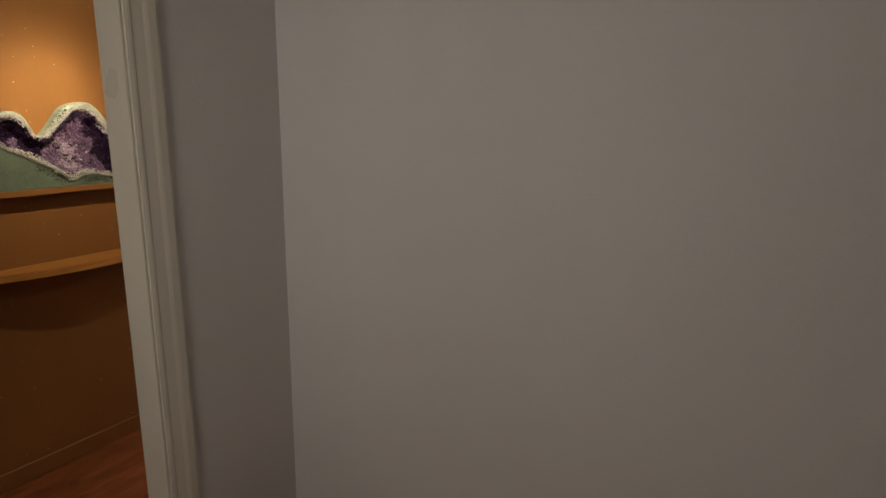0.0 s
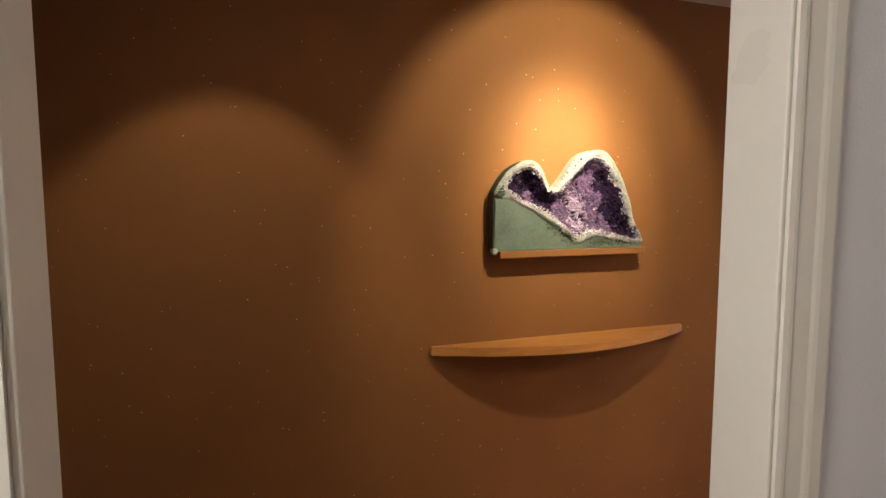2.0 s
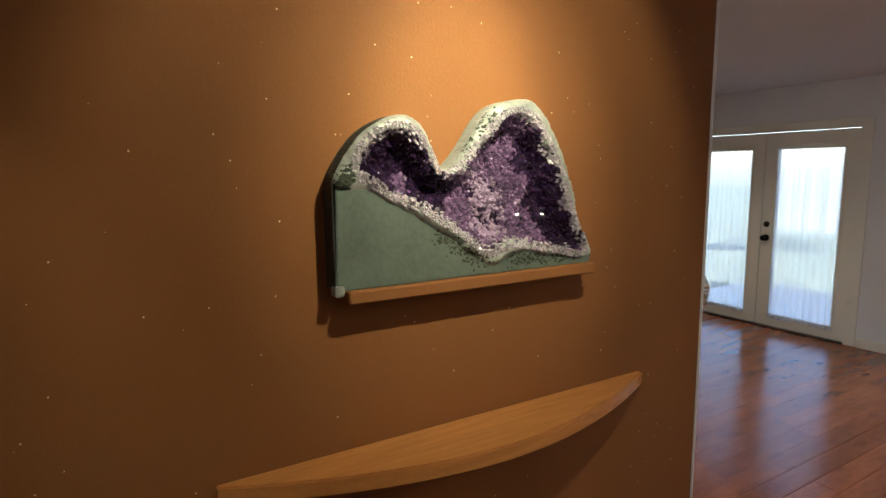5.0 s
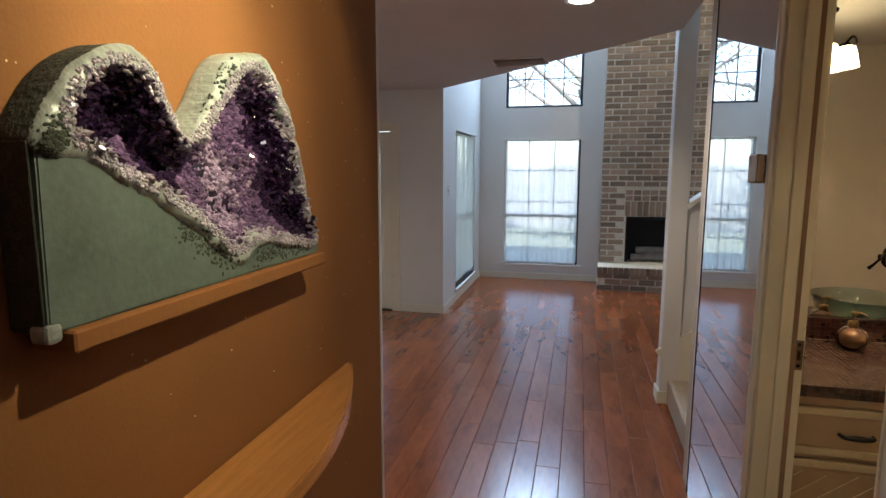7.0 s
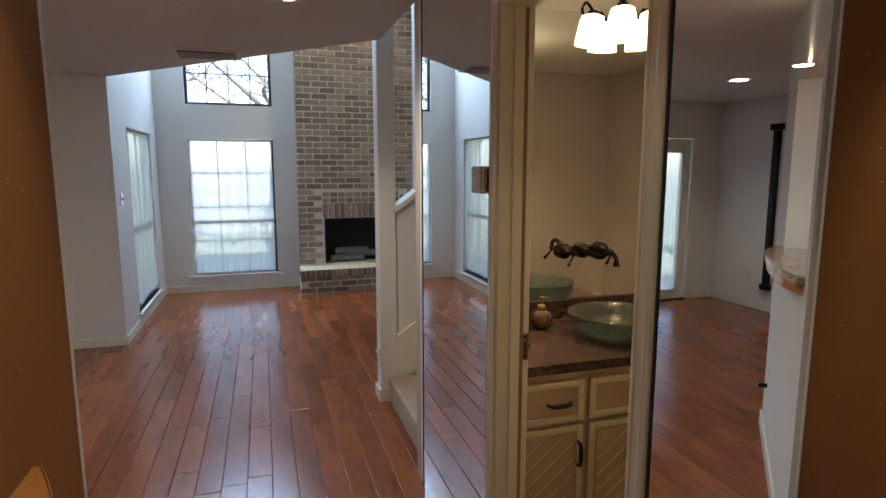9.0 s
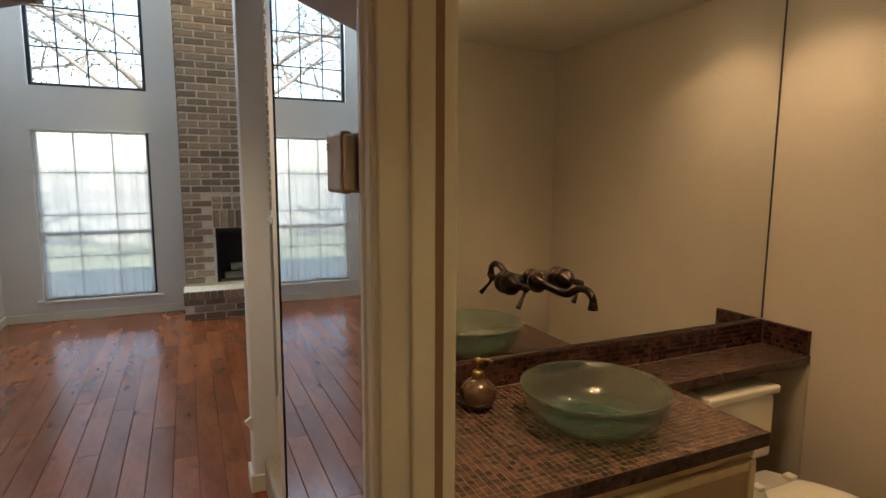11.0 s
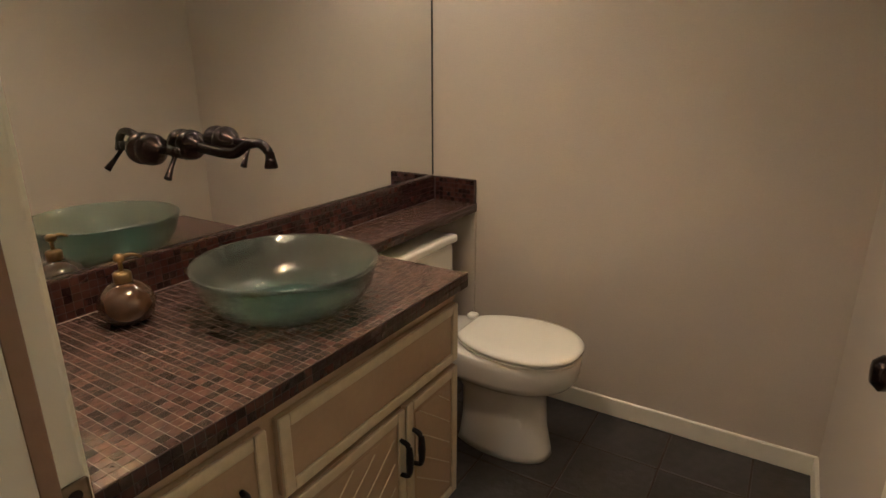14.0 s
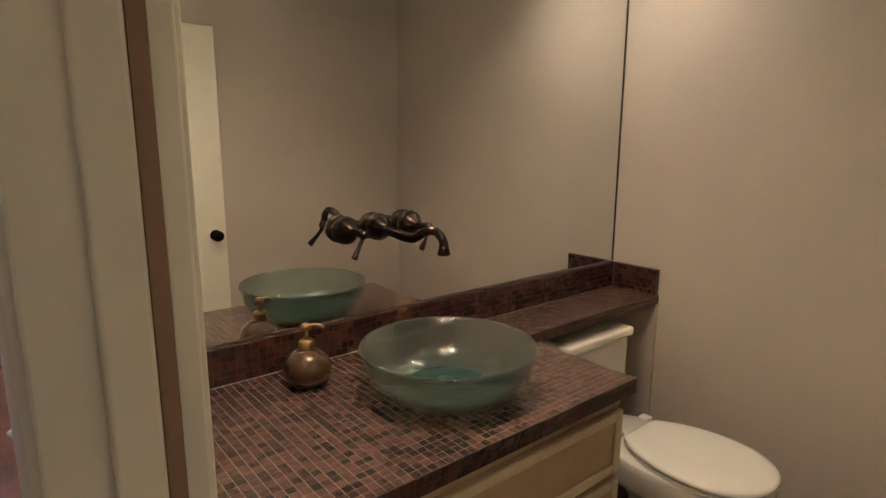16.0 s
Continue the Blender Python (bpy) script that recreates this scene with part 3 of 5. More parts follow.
def window(name, x0, x1, z0, z1, nx, nz, rail, label, sill=True, pale=None):
    w = thing(name, label, "window", (x0 + x1) / 2, YW, z0, kind="structure")
    f = 0.035
    pale = pale or FRAMEDARK
    fr = part("window_frame", box((x0, YW + 0.05, z0), (x0 + f, YW + 0.11, z1), 0.004, 1), pale, w, "painted window frame")
    part("stile", box((x1 - f, YW + 0.05, z0), (x1, YW + 0.11, z1), 0.004, 1), FRAMEDARK, fr)
    part("rail", box((x0 + f, YW + 0.05, z0), (x1 - f, YW + 0.11, z0 + f), 0.004, 1), pale, fr)
    part("rail", box((x0 + f, YW + 0.05, z1 - f), (x1 - f, YW + 0.11, z1), 0.004, 1), pale, fr)
    if rail:
        part("meeting_rail", box((x0 + f, YW + 0.045, rail - 0.022), (x1 - f, YW + 0.11, rail + 0.022), 0.004, 1), TRIM if sill else FRAMEDARK, fr)
    for i in range(1, nx):
        x = x0 + (x1 - x0) * i / nx
        part("glazing_bar", box((x - 0.007, YW + 0.07, z0 + f), (x + 0.007, YW + 0.09, z1 - f)), FRAMEDARK, fr)
    for k in range(1, nz):
        z = z0 + (z1 - z0) * k / nz
        part("glazing_bar", box((x0 + f, YW + 0.072, z - 0.007), (x1 - f, YW + 0.088, z + 0.007)), FRAMEDARK, fr)
    g = part("pane", box((x0 + f, YW + 0.078, z0 + f), (x1 - f, YW + 0.082, z1 - f)), PANE, w)
    g.visible_shadow = False
    if sill:
        part("window_sill", box((x0 - 0.06, YW - 0.035, z0 - 0.03), (x1 + 0.06, YW + 0.05, z0), 0.006, 2), WHITE, w, "white painted sill")
    return w


window("window_1", -0.46, 0.615, 0.225, 2.03, 3, 4, 0.93, "tall double-hung window behind a sheer curtain", pale=WHITE)
window("window_2", -0.45, 0.62, 2.46, 4.45, 4, 5, None, "wide upper window with dark glazing bars", sill=False)
sheer("sheer_curtain", (-0.44, YW + 0.022), (0.595, YW + 0.022), 0.245, 2.0, 11, 0.012, "thin white sheer curtain hanging before the tall window")


def curtain_rod(name, a, b, label):
    return solid(name, tube([a, ((a[0] + b[0]) / 2, (a[1] + b[1]) / 2, a[2]), b], 0.008, 10), PORCELAIN, label, "curtain rod")
curtain_rod("curtain_rod", (-0.48, YW - 0.012, 2.015), (0.635, YW - 0.012, 2.015), "white rod over the sheer curtain")


def side_window():
    y0, y1, z0, z1 = 6.50, 7.75, 0.15, 2.06
    w = thing("window_3", "tall side window with a gathered curtain", "window", XS, 7.0, z0, kind="structure")
    x0, x1 = XS - 0.11, XS - 0.05
    fr = part("window_frame", box((x0, y0, z0), (x1, y0 + 0.035, z1), 0.004, 1), FRAMEDARK, w, "dark metal frame")
    for a, b in (((x0, y1 - 0.035, z0), (x1, y1, z1)), ((x0, y0 + 0.035, z0), (x1, y1 - 0.035, z0 + 0.035)), ((x0, y0 + 0.035, z1 - 0.035), (x1, y1 - 0.035, z1)), ((x0, y0 + 0.035, 0.98), (x1, y1 - 0.035, 1.02))):
        part("rail", box(a, b, 0.004, 1), FRAMEDARK, fr)
    for i in (1, 2):
        y = y0 + (y1 - y0) * i / 3
        part("glazing_bar", box((x0 + 0.02, y - 0.007, z0 + 0.035), (x0 + 0.04, y + 0.007, z1 - 0.035)), FRAMEDARK, fr)
    g = part("pane", box((x0 + 0.028, y0 + 0.035, z0 + 0.035), (x0 + 0.032, y1 - 0.035, z1 - 0.035)), PANE, w)
    g.visible_shadow = False
    part("window_sill", box((XS - 0.05, y0 - 0.04, z0 - 0.03), (XS + 0.03, y1 + 0.04, z0), 0.006, 2), WHITE, w, "white painted sill")
side_window()
sheer("sheer_curtain", (XS - 0.02, 6.62), (XS - 0.02, 7.73), 0.22, 2.03, 13, 0.018, "thin beige gathered curtain hanging in the side window", axis="y", cloth=SHEERB)
curtain_rod("curtain_rod", (XS + 0.012, 6.48, 2.045), (XS + 0.012, 7.77, 2.045), "white rod over the side window")


def french_door(x0, x1, knob_left, label):
    d = thing("french_door", label, "door", (x0 + x1) / 2, YC + 0.05, 0, "french doors")
    y0, y1 = YC + 0.03, YC + 0.075
    s = 0.135
    part("stile", box((x0, y0, 0.01), (x0 + s, y1, 2.0), 0.003, 1), TRIM, d)
    part("stile", box((x1 - s, y0, 0.01), (x1, y1, 2.0), 0.003, 1), TRIM, d)
    part("rail", box((x0 + s, y0, 0.01), (x1 - s, y1, 0.13), 0.003, 1), TRIM, d)
    part("rail", box((x0 + s, y0, 1.84), (x1 - s, y1, 2.0), 0.003, 1), TRIM, d)
    g = part("pane", box((x0 + s, y0 + 0.02, 0.13), (x1 - s, y0 + 0.026, 1.84)), PANE, d)
    g.visible_shadow = False
    for a, b in (((x0 + s - 0.03, y0 - 0.008, 0.10), (x0 + s, y0, 1.87)), ((x1 - s, y0 - 0.008, 0.10), (x1 - s + 0.03, y0, 1.87)), ((x0 + s, y0 - 0.008, 0.10), (x1 - s, y0, 0.13)), ((x0 + s, y0 - 0.008, 1.84), (x1 - s, y0, 1.87))):
        part("molding", box(a, b, 0.003, 1), TRIM, d)
    c = sheer("door_curtain", (x0 + s - 0.01, y0 - 0.016), (x1 - s + 0.01, y0 - 0.016), 0.10, 1.845, 9, 0.012, "", d)
    c["label"] = "white sheer panel gathered on two rods"
    for z in (0.14, 1.835):
        part("rod", tube([(x0 + s - 0.03, y0 - 0.02, z), ((x0 + x1) / 2, y0 - 0.02, z), (x1 - s + 0.03, y0 - 0.02, z)], 0.006, 8), PORCELAIN, c)
    if knob_left is not None:
        kx = x0 + 0.055 if knob_left else x1 - 0.07
        k = part("knob", lathe([(0.0, 0.0), (0.034, 0.0), (0.034, 0.006), (0.012, 0.010), (0.012, 0.035), (0.028, 0.045), (0.030, 0.060), (0.018, 0.072), (0.0, 0.074)], 20, (kx, y0, 0.93), axis="Y"), BRONZE, d, smooth=True)
        part("deadbolt", lathe([(0.0, 0.0), (0.030, 0.0), (0.028, 0.010), (0.010, 0.014), (0.010, 0.026), (0.0, 0.027)], 20, (kx, y0, 1.07), axis="Y"), BRONZE, d, smooth=True)
    return d


french_door(-3.135, -2.275, None, "closed cream french door with glass and a sheer curtain")
french_door(-2.268, -1.408, True, "closed cream french door with dark knob and sheer curtain")


def french_casing():
    c = thing("door_casing", "cream painted casing round the french doors", "door casing", -2.2, YC, 0)
    part("leg", box((-1.408, YC - 0.016, 0), (-1.31, YC + 0.03, 2.03), 0.004, 1), TRIM, c)
    part("leg", box((-3.23, YC - 0.016, 0), (-3.135, YC + 0.03, 2.03), 0.004, 1), TRIM, c)
    part("head", box((-3.23, YC - 0.018, 2.002), (-1.31, YC + 0.03, 2.09), 0.004, 1), TRIM, c)
    part("threshold", box((-3.135, YC - 0.03, 0.0), (-1.408, YC + 0.10, 0.012), 0.003, 1), BRONZE, c)
french_casing()


def plate(name, m, toggles, label, category):
    p = thing(name, label, category)
    p.matrix_basis = m
    w = 0.07 + 0.046 * (toggles - 1)
    def local(nm, bm, mat):
        ob = new(nm, mesh_of(nm, bm, mat))
        ob.parent = p
        return ob
    local("cover", box((-w / 2, -0.006, -0.057), (w / 2, 0, 0.057), 0.003, 2), PORCELAIN)
    for i in range(toggles):
        x = (i - (toggles - 1) / 2) * 0.046
        local("toggle", box((x - 0.005, -0.018, -0.010), (x + 0.005, -0.005, 0.012), 0.002, 1), PORCELAIN)
    return p


plate("light_switch", pose(XS, 6.10, 1.355, 0, 0, 90), 2, "white double switch plate on the side wall", "light switch")
plate("light_switch", pose(-3.36, YC, 1.20), 1, "white switch plate beside the french doors", "light switch")
plate("wall_outlet", pose(XF, 5.30, 0.38, 0, 0, 90), 1, "white outlet plate low on the wall", "outlet")


# ---- fireplace ----
def fireplace():
    FY = 7.90
    f = thing("fireplace", "tall grey-brown brick chimney breast with a raised hearth", "fireplace", 1.7, FY, 0)
    x0, x1 = 0.915, 2.95
    fx0, fx1, fz0, fz1 = 1.244, 2.26, 0.34, 0.965
    for a, b in (((x0 + 0.012, 0), (fx0, 4.2)), ((fx1, 0), (x1 - 0.012, 4.2)), ((fx0, fz1), (fx1, 4.2)), ((fx0, 0), (fx1, fz0))):
        part("mortar", box((a[0], FY + 0.012, a[1]), (b[0], YW - 0.002, b[1])), MORTAR, f, "pale mortar bed")
    part("firebox", box((fx0 + 0.002, FY + 0.22, fz0 + 0.002), (fx1 - 0.002, FY + 0.235, fz1 - 0.002)), SOOT, f, "sooty black firebox lining")
    for sx in (fx0 + 0.002, fx1 - 0.012):
        part("firebox", box((sx, FY + 0.01, fz0 + 0.002), (sx + 0.01, FY + 0.22, fz1 - 0.002)), SOOT, f)
    part("firebox", box((fx0 + 0.012, FY + 0.01, fz1 - 0.014), (fx1 - 0.012, FY + 0.22, fz1 - 0.002)), SOOT, f)
    fr = part("fire_screen_frame", box((fx0 + 0.01, FY - 0.004, fz1 - 0.05), (fx1 - 0.01, FY + 0.014, fz1 - 0.012), 0.003, 1), BLACKM, f, "black metal frame")
    for sx in (fx0 + 0.01, fx1 - 0.04):
        part("upright", box((sx, FY - 0.004, fz0 + 0.01), (sx + 0.03, FY + 0.014, fz1 - 0.05), 0.003, 1), BLACKM, fr)
    hearth = part("hearth_mortar", box((x0 - 0.03 + 0.008, 7.575, 0), (x1, FY + 0.012, 0.318)), MORTAR, f)
    for k, (lx, ly, a) in enumerate(((1.55, 7.99, 8), (1.72, 8.03, -5), (1.62, 8.01, 20))):
        log = tube([(lx - 0.22, ly, fz0 + 0.06 + 0.05 * k), (lx, ly + 0.01, fz0 + 0.065 + 0.05 * k), (lx + 0.24, ly + 0.015, fz0 + 0.06 + 0.05 * k)], 0.045, 10)
        part("log", log, BARK, f, "grey imitation log")
    # bricks: one mesh for whole bricks, one for halves, one for upright ones
    bw, bh, j = 0.195, 0.060, 0.019
    def brick_mesh(w, d, h):
        return mesh_of("brick", box((0, 0, 0), (w, d, h), 0.004, 1), BRICK)
    whole, half, tall = brick_mesh(bw, 0.03, bh), brick_mesh(bw / 2 - j / 2, 0.03, bh), brick_mesh(bh, 0.03, bw)
    rnd = random.Random(4)
    spare = []
    count = 0
    def lay(me, x, y, z, parent=f):
        nonlocal count
        if x + me["w"] > 2.9 or z > 3.2 or count >= 300:
            spare.append((me["w"], me["h"], x, y, z))
            return
        count += 1
        ob = new("brick", me)
        ob.parent = parent
        ob.matrix_parent_inverse = parent.matrix_basis.inverted()
        ob.matrix_basis = Matrix.Translation((x, y + rnd.uniform(-0.004, 0.004), z))
    for me, w, h in ((whole, bw, bh), (half, bw / 2 - j / 2, bh), (tall, bh, bw)):
        me["w"], me["h"] = w, h
    row, z = 0, 0.345
    while z < 4.15:
        x = x0
        first = True
        while x < x1 - 0.05:
            me = half if first and row % 2 else whole
            if x + me["w"] > x1:
                me = half
            first = False
            inside = x + me["w"] > fx0 - 0.02 and x < fx1 and z < fz1 + 0.34 and z + bh > fz0
            if not inside and x + me["w"] <= x1 + 0.02:
                lay(me, x, FY + 0.002, z)
            x += me["w"] + j
        z += bh + j
        row += 1
    # two soldier courses with a flat band between, over the opening
    for z in (fz1 + 0.008, fz1 + 0.217):
        x = fx0 - 0.015
        while x < fx1:
            if z > 1.15:
                lay(half, x, FY - 0.004, z + 0.0)
                lay(half, x, FY - 0.004, z + bh + j)
                x += half["w"] + j
            else:
                lay(tall, x, FY - 0.010, z)
                x += bh + j
    # hearth: rows of stretchers below, headers on edge on top
    hh = part("hearth", box((x0 - 0.03, 7.57, 0.312), (x1, 7.576, 0.318)), MORTAR, f, "raised brick hearth")
    for r in range(3):
        x = x0 - 0.03 + (0.1 if r % 2 else 0)
        while x < x1 - 0.1:
            lay(whole, x, 7.56, 0.012 + r * (bh + j))
            x += bw + j
    top = mesh_of("brick", box((0, 0, 0), (0.057, 0.34, 0.10), 0.005, 1), BRICK)
    x = x0 - 0.03
    while x < x1 - 0.05:
        ob = new("brick", top)
        ob.parent = f
        ob.matrix_parent_inverse = f.matrix_basis.inverted()
        ob.matrix_basis = Matrix.Translation((x, 7.555, 0.212 + rnd.uniform(-0.002, 0.002)))
        x += 0.068
    bm = bmesh.new()
    for w, h, x, y, z in spare:
        add_box(bm, (x, y + rnd.uniform(-0.004, 0.004), z), (x + w, y + 0.03, z + h))
    for zz in range(47):
        for yy in (7.93, 8.04):
            z = 0.345 + zz * (bh + j)
            add_box(bm, (x0 - 0.001, yy, z), (x0 + 0.03, yy + 0.095, z + bh))
    tagged(part("brickwork", bm, BRICK, f, "upper courses of brick"), kind="stuff")
fireplace()


# ---- hall: shelf and geode ----
def crescent_shelf():
    s = thing("crescent_shelf", "cherry wood crescent shelf fixed to the orange wall", "shelf", 0.08, 0.72, 1.03)
    n = 36
    y0, y1 = 0.148, 1.32
    out = [(0.0, y0)] + [(0.012 + 0.155 * math.sin(math.pi * i / n) ** 0.9, y0 + (y1 - y0) * i / n) for i in range(n + 1)] + [(0.0, y1)]
    part("board", prism(out, 1.022, 1.055, 0.004), SHELFWOOD, s)
    front = out[1:-1]
    band = [(x + 0.0035, y) for x, y in front] + [(x + 0.0005, y) for x, y in reversed(front)]
    part("edge_band", prism(band, 1.0225, 1.0545, 0.0008), SHELFWOOD, s, "glossy curved front edge band")
crescent_shelf()


def geode():
    X = 0.0
    g = thing("amethyst_geode", "heart-shaped amethyst geode slab with green-grey cement back", "geode", 0.04, 0.7, 1.45)
    rim = [(0.375, 1.66), (0.383, 1.70), (0.435, 1.767), (0.508, 1.803), (0.560, 1.787), (0.590, 1.735), (0.617, 1.690), (0.664, 1.729), (0.730, 1.817), (0.798, 1.848), (0.865, 1.843),
           (0.919, 1.780), (0.971, 1.678), (1.010, 1.560), (1.052, 1.470), (0.930, 1.474), (0.860, 1.490), (0.808, 1.494), (0.745, 1.472), (0.700, 1.487), (0.630, 1.540), (0.533, 1.600), (0.450, 1.640)]
    cav = [(0.420, 1.695), (0.455, 1.755), (0.510, 1.775), (0.552, 1.755), (0.598, 1.690), (0.650, 1.688), (0.709, 1.745), (0.780, 1.812), (0.850, 1.806),
           (0.925, 1.700), (0.968, 1.596), (1.022, 1.490), (0.929, 1.500), (0.808, 1.522), (0.725, 1.508), (0.655, 1.560), (0.560, 1.615), (0.475, 1.655)]
    def smooth(poly, steps=4):
        out = []
        n = len(poly)
        for i in range(n):
            p0, p1, p2, p3 = (Vector(poly[(i + k) % n]) for k in (-1, 0, 1, 2))
            for k in range(steps):
                t = k / steps
                out.append((p1 * 2 + (p2 - p0) * t + (p0 * 2 - p1 * 5 + p2 * 4 - p3) * t * t + (p1 * 3 - p0 - p2 * 3 + p3) * t ** 3) * 0.5)
        return out
    R = smooth(rim)
    C = smooth(cav)
    def inside(p, poly):
        hit = False
        for a, b in zip(poly, poly[1:] + poly[:1]):
            if (a.y > p.y) != (b.y > p.y) and p.x < (b.x - a.x) * (p.y - a.y) / (b.y - a.y) + a.x:
                hit = not hit
        return hit
    def dist(p, poly):
        best = 9.0
        for a, b in zip(poly, poly[1:] + poly[:1]):
            d = b - a
            t = max(0, min(1, (p - a).dot(d) / max(d.length_squared, 1e-9)))
            best = min(best, (p - a - d * t).length)
        return best
    # cement back: the plain lower corner
    body = [(0.372, 1.452), (1.045, 1.452), (1.052, 1.475), (0.930, 1.492), (0.860, 1.510), (0.745, 1.492), (0.630, 1.560), (0.533, 1.620), (0.450, 1.660), (0.376, 1.680)]
    bm = prism([(-z, y) for y, z in body], 0.0, 0.074, 0.0025)
    bmesh.ops.transform(bm, matrix=Matrix.Rotation(radians(90), 4, "Y"), verts=bm.verts)
    part("cement_back", bm, GREENROCK, g, "smooth green-grey cement")
    part("chip", box((0.04, 0.366, 1.440), (0.079, 0.388, 1.464), 0.007, 2), CRUST, g, "pale chipped corner")
    # relief over a grid: rim stands proud, the hollow falls back
    step = 0.005
    verts = {}
    rimbm, holebm = bmesh.new(), bmesh.new()
    def height(p):
        d = dist(p, C)
        q = Vector((p.x * 22, p.y * 22, 0.3))
        if inside(p, C):
            lobes = 0.5 + 0.5 * noise.noise(Vector((p.x * 9, p.y * 9, 2.1)))
            return 0.080 - min(0.074, d * (1.1 + 1.6 * lobes)) + 0.022 * noise.noise(q) + 0.010 * noise.noise(q * 2.3)
        e = dist(p, R)
        return 0.084 - 0.016 * max(0, 1 - e / 0.014) ** 2 + 0.008 * noise.noise(q * 1.6) + 0.003 * noise.noise(q * 4)
    def vert(bm, i, j, cache):
        if (i, j) not in cache:
            p = Vector((0.355 + i * step, 1.43 + j * step))
            cache[(i, j)] = bm.verts.new((max(0.006, height(p)), p.x, p.y))
        return cache[(i, j)]
    crystals = bmesh.new()
    rc, hc = {}, {}
    rnd = random.Random(11)
    for i in range(144):
        for j in range(87):
            p = Vector((0.355 + (i + 0.5) * step, 1.43 + (j + 0.5) * step))
            if not inside(p, R):
                continue
            hol = inside(p, C) and dist(p, C) > 0.004
            bm, cache = (holebm, hc) if hol else (rimbm, rc)
            bm.faces.new([vert(bm, i, j, cache), vert(bm, i + 1, j, cache), vert(bm, i + 1, j + 1, cache), vert(bm, i, j + 1, cache)])
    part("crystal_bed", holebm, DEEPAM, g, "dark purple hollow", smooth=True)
    # the rim's outer edge follows its smooth outline, then a skirt runs back to the wall
    edges = [e for e in rimbm.edges if len(e.link_faces) == 1]
    for v in {v for e in edges for v in e.verts}:
        p = Vector((v.co.y, v.co.z))
        if dist(p, R) < dist(p, C):
            best = None
            for a, b in zip(R, R[1:] + R[:1]):
                d = b - a
                q = a + d * max(0, min(1, (p - a).dot(d) / max(d.length_squared, 1e-9)))
                if best is None or (q - p).length < (best - p).length:
                    best = q
            v.co.y, v.co.z = best
    r = bmesh.ops.extrude_edge_only(rimbm, edges=edges)
    for v in (v for v in r["geom"] if isinstance(v, bmesh.types.BMVert)):
        p = Vector((v.co.y, v.co.z))
        v.co.x = 0.004
        if dist(p, R) > dist(p, C):
            v.co.x = 0.03
    bmesh.ops.recalc_face_normals(rimbm, faces=rimbm.faces)
    rim_ob = part("quartz_rim", rimbm, CRUST, g, "grey-green agate rim with a dark left side", smooth=True)
    rim_ob.data.materials.append(DARKSIDE)
    # left-facing outer faces of the left lobe take the near-black material
    for f in rim_ob.data.polygons:
        if f.normal.y < -0.2 and f.center.x < 0.050 and f.center.y < 0.50:
            f.material_index = 1
    part("side_skin", box((0.002, 0.3685, 1.455), (0.0690, 0.3716, 1.672), 0.001, 1), DARKSIDE, g, "dark rough left side")
    def crystal(bm, p, base, r, h, tilt):
        d = Vector((1, tilt[0], tilt[1])).normalized()
        u = d.cross(Vector((0, 0, 1))).normalized()
        v = d.cross(u)
        a0 = rnd.uniform(0, 1)
        ring = [[bm.verts.new(Vector((base, p.x, p.y)) + d * hh + (u * math.cos(a0 + k * 1.0472) + v * math.sin(a0 + k * 1.0472)) * rr) for k in range(6)] for hh, rr in ((-0.004, r), (h * 0.55, r))]
        tip = bm.verts.new(Vector((base, p.x, p.y)) + d * h * 1.25)
        for k in range(6):
            bm.faces.new((ring[0][k], ring[0][(k + 1) % 6], ring[1][(k + 1) % 6], ring[1][k]))
            bm.faces.new((ring[1][k], ring[1][(k + 1) % 6], tip))
    pale, darks, lights = bmesh.new(), bmesh.new(), bmesh.new()
    n = 0
    while n < 13000:
        p = Vector((rnd.uniform(0.39, 1.05), rnd.uniform(1.45, 1.85)))
        if not inside(p, R):
            continue
        n += 1
        d = dist(p, C)
        t = (rnd.uniform(-0.55, 0.55), rnd.uniform(-0.55, 0.55))
        if inside(p, C):
            r = 0.0020 + 0.0046 * rnd.random() ** 2
            # deep pockets' shade is put in as near-black crystals; the middle is paler
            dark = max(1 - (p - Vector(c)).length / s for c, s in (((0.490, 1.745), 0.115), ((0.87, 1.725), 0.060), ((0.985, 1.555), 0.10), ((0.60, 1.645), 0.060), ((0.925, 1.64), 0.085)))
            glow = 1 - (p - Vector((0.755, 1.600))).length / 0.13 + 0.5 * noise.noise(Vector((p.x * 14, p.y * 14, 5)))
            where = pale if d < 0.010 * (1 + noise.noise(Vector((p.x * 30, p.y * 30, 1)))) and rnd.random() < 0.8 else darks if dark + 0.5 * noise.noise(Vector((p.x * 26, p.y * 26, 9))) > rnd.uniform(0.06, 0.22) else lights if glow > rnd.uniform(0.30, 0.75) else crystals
            crystal(where, p, height(p), r * (0.7 if where is pale else 1), r * rnd.uniform(1.5, 2.6), t)
        elif d < 0.015 and rnd.random() < 0.85:
            r = rnd.uniform(0.0014, 0.0030)
            crystal(pale, p, height(p), r, r * 1.6, t)
    tagged(part("crystals", crystals, AMETHYST, g, "glittering purple amethyst points"), kind="stuff")
    tagged(part("dark_crystals", darks, SHADEAM, g, "near-black violet crystal points for the pockets' shade"), kind="stuff")
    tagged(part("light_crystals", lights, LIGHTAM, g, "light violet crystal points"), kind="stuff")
    tagged(part("pale_crystals", pale, PALEAM, g, "pale lilac crystal points"), kind="stuff")
    # dark mossy rind along the lower edge of the crust and on the shoulders
    moss = bmesh.new()
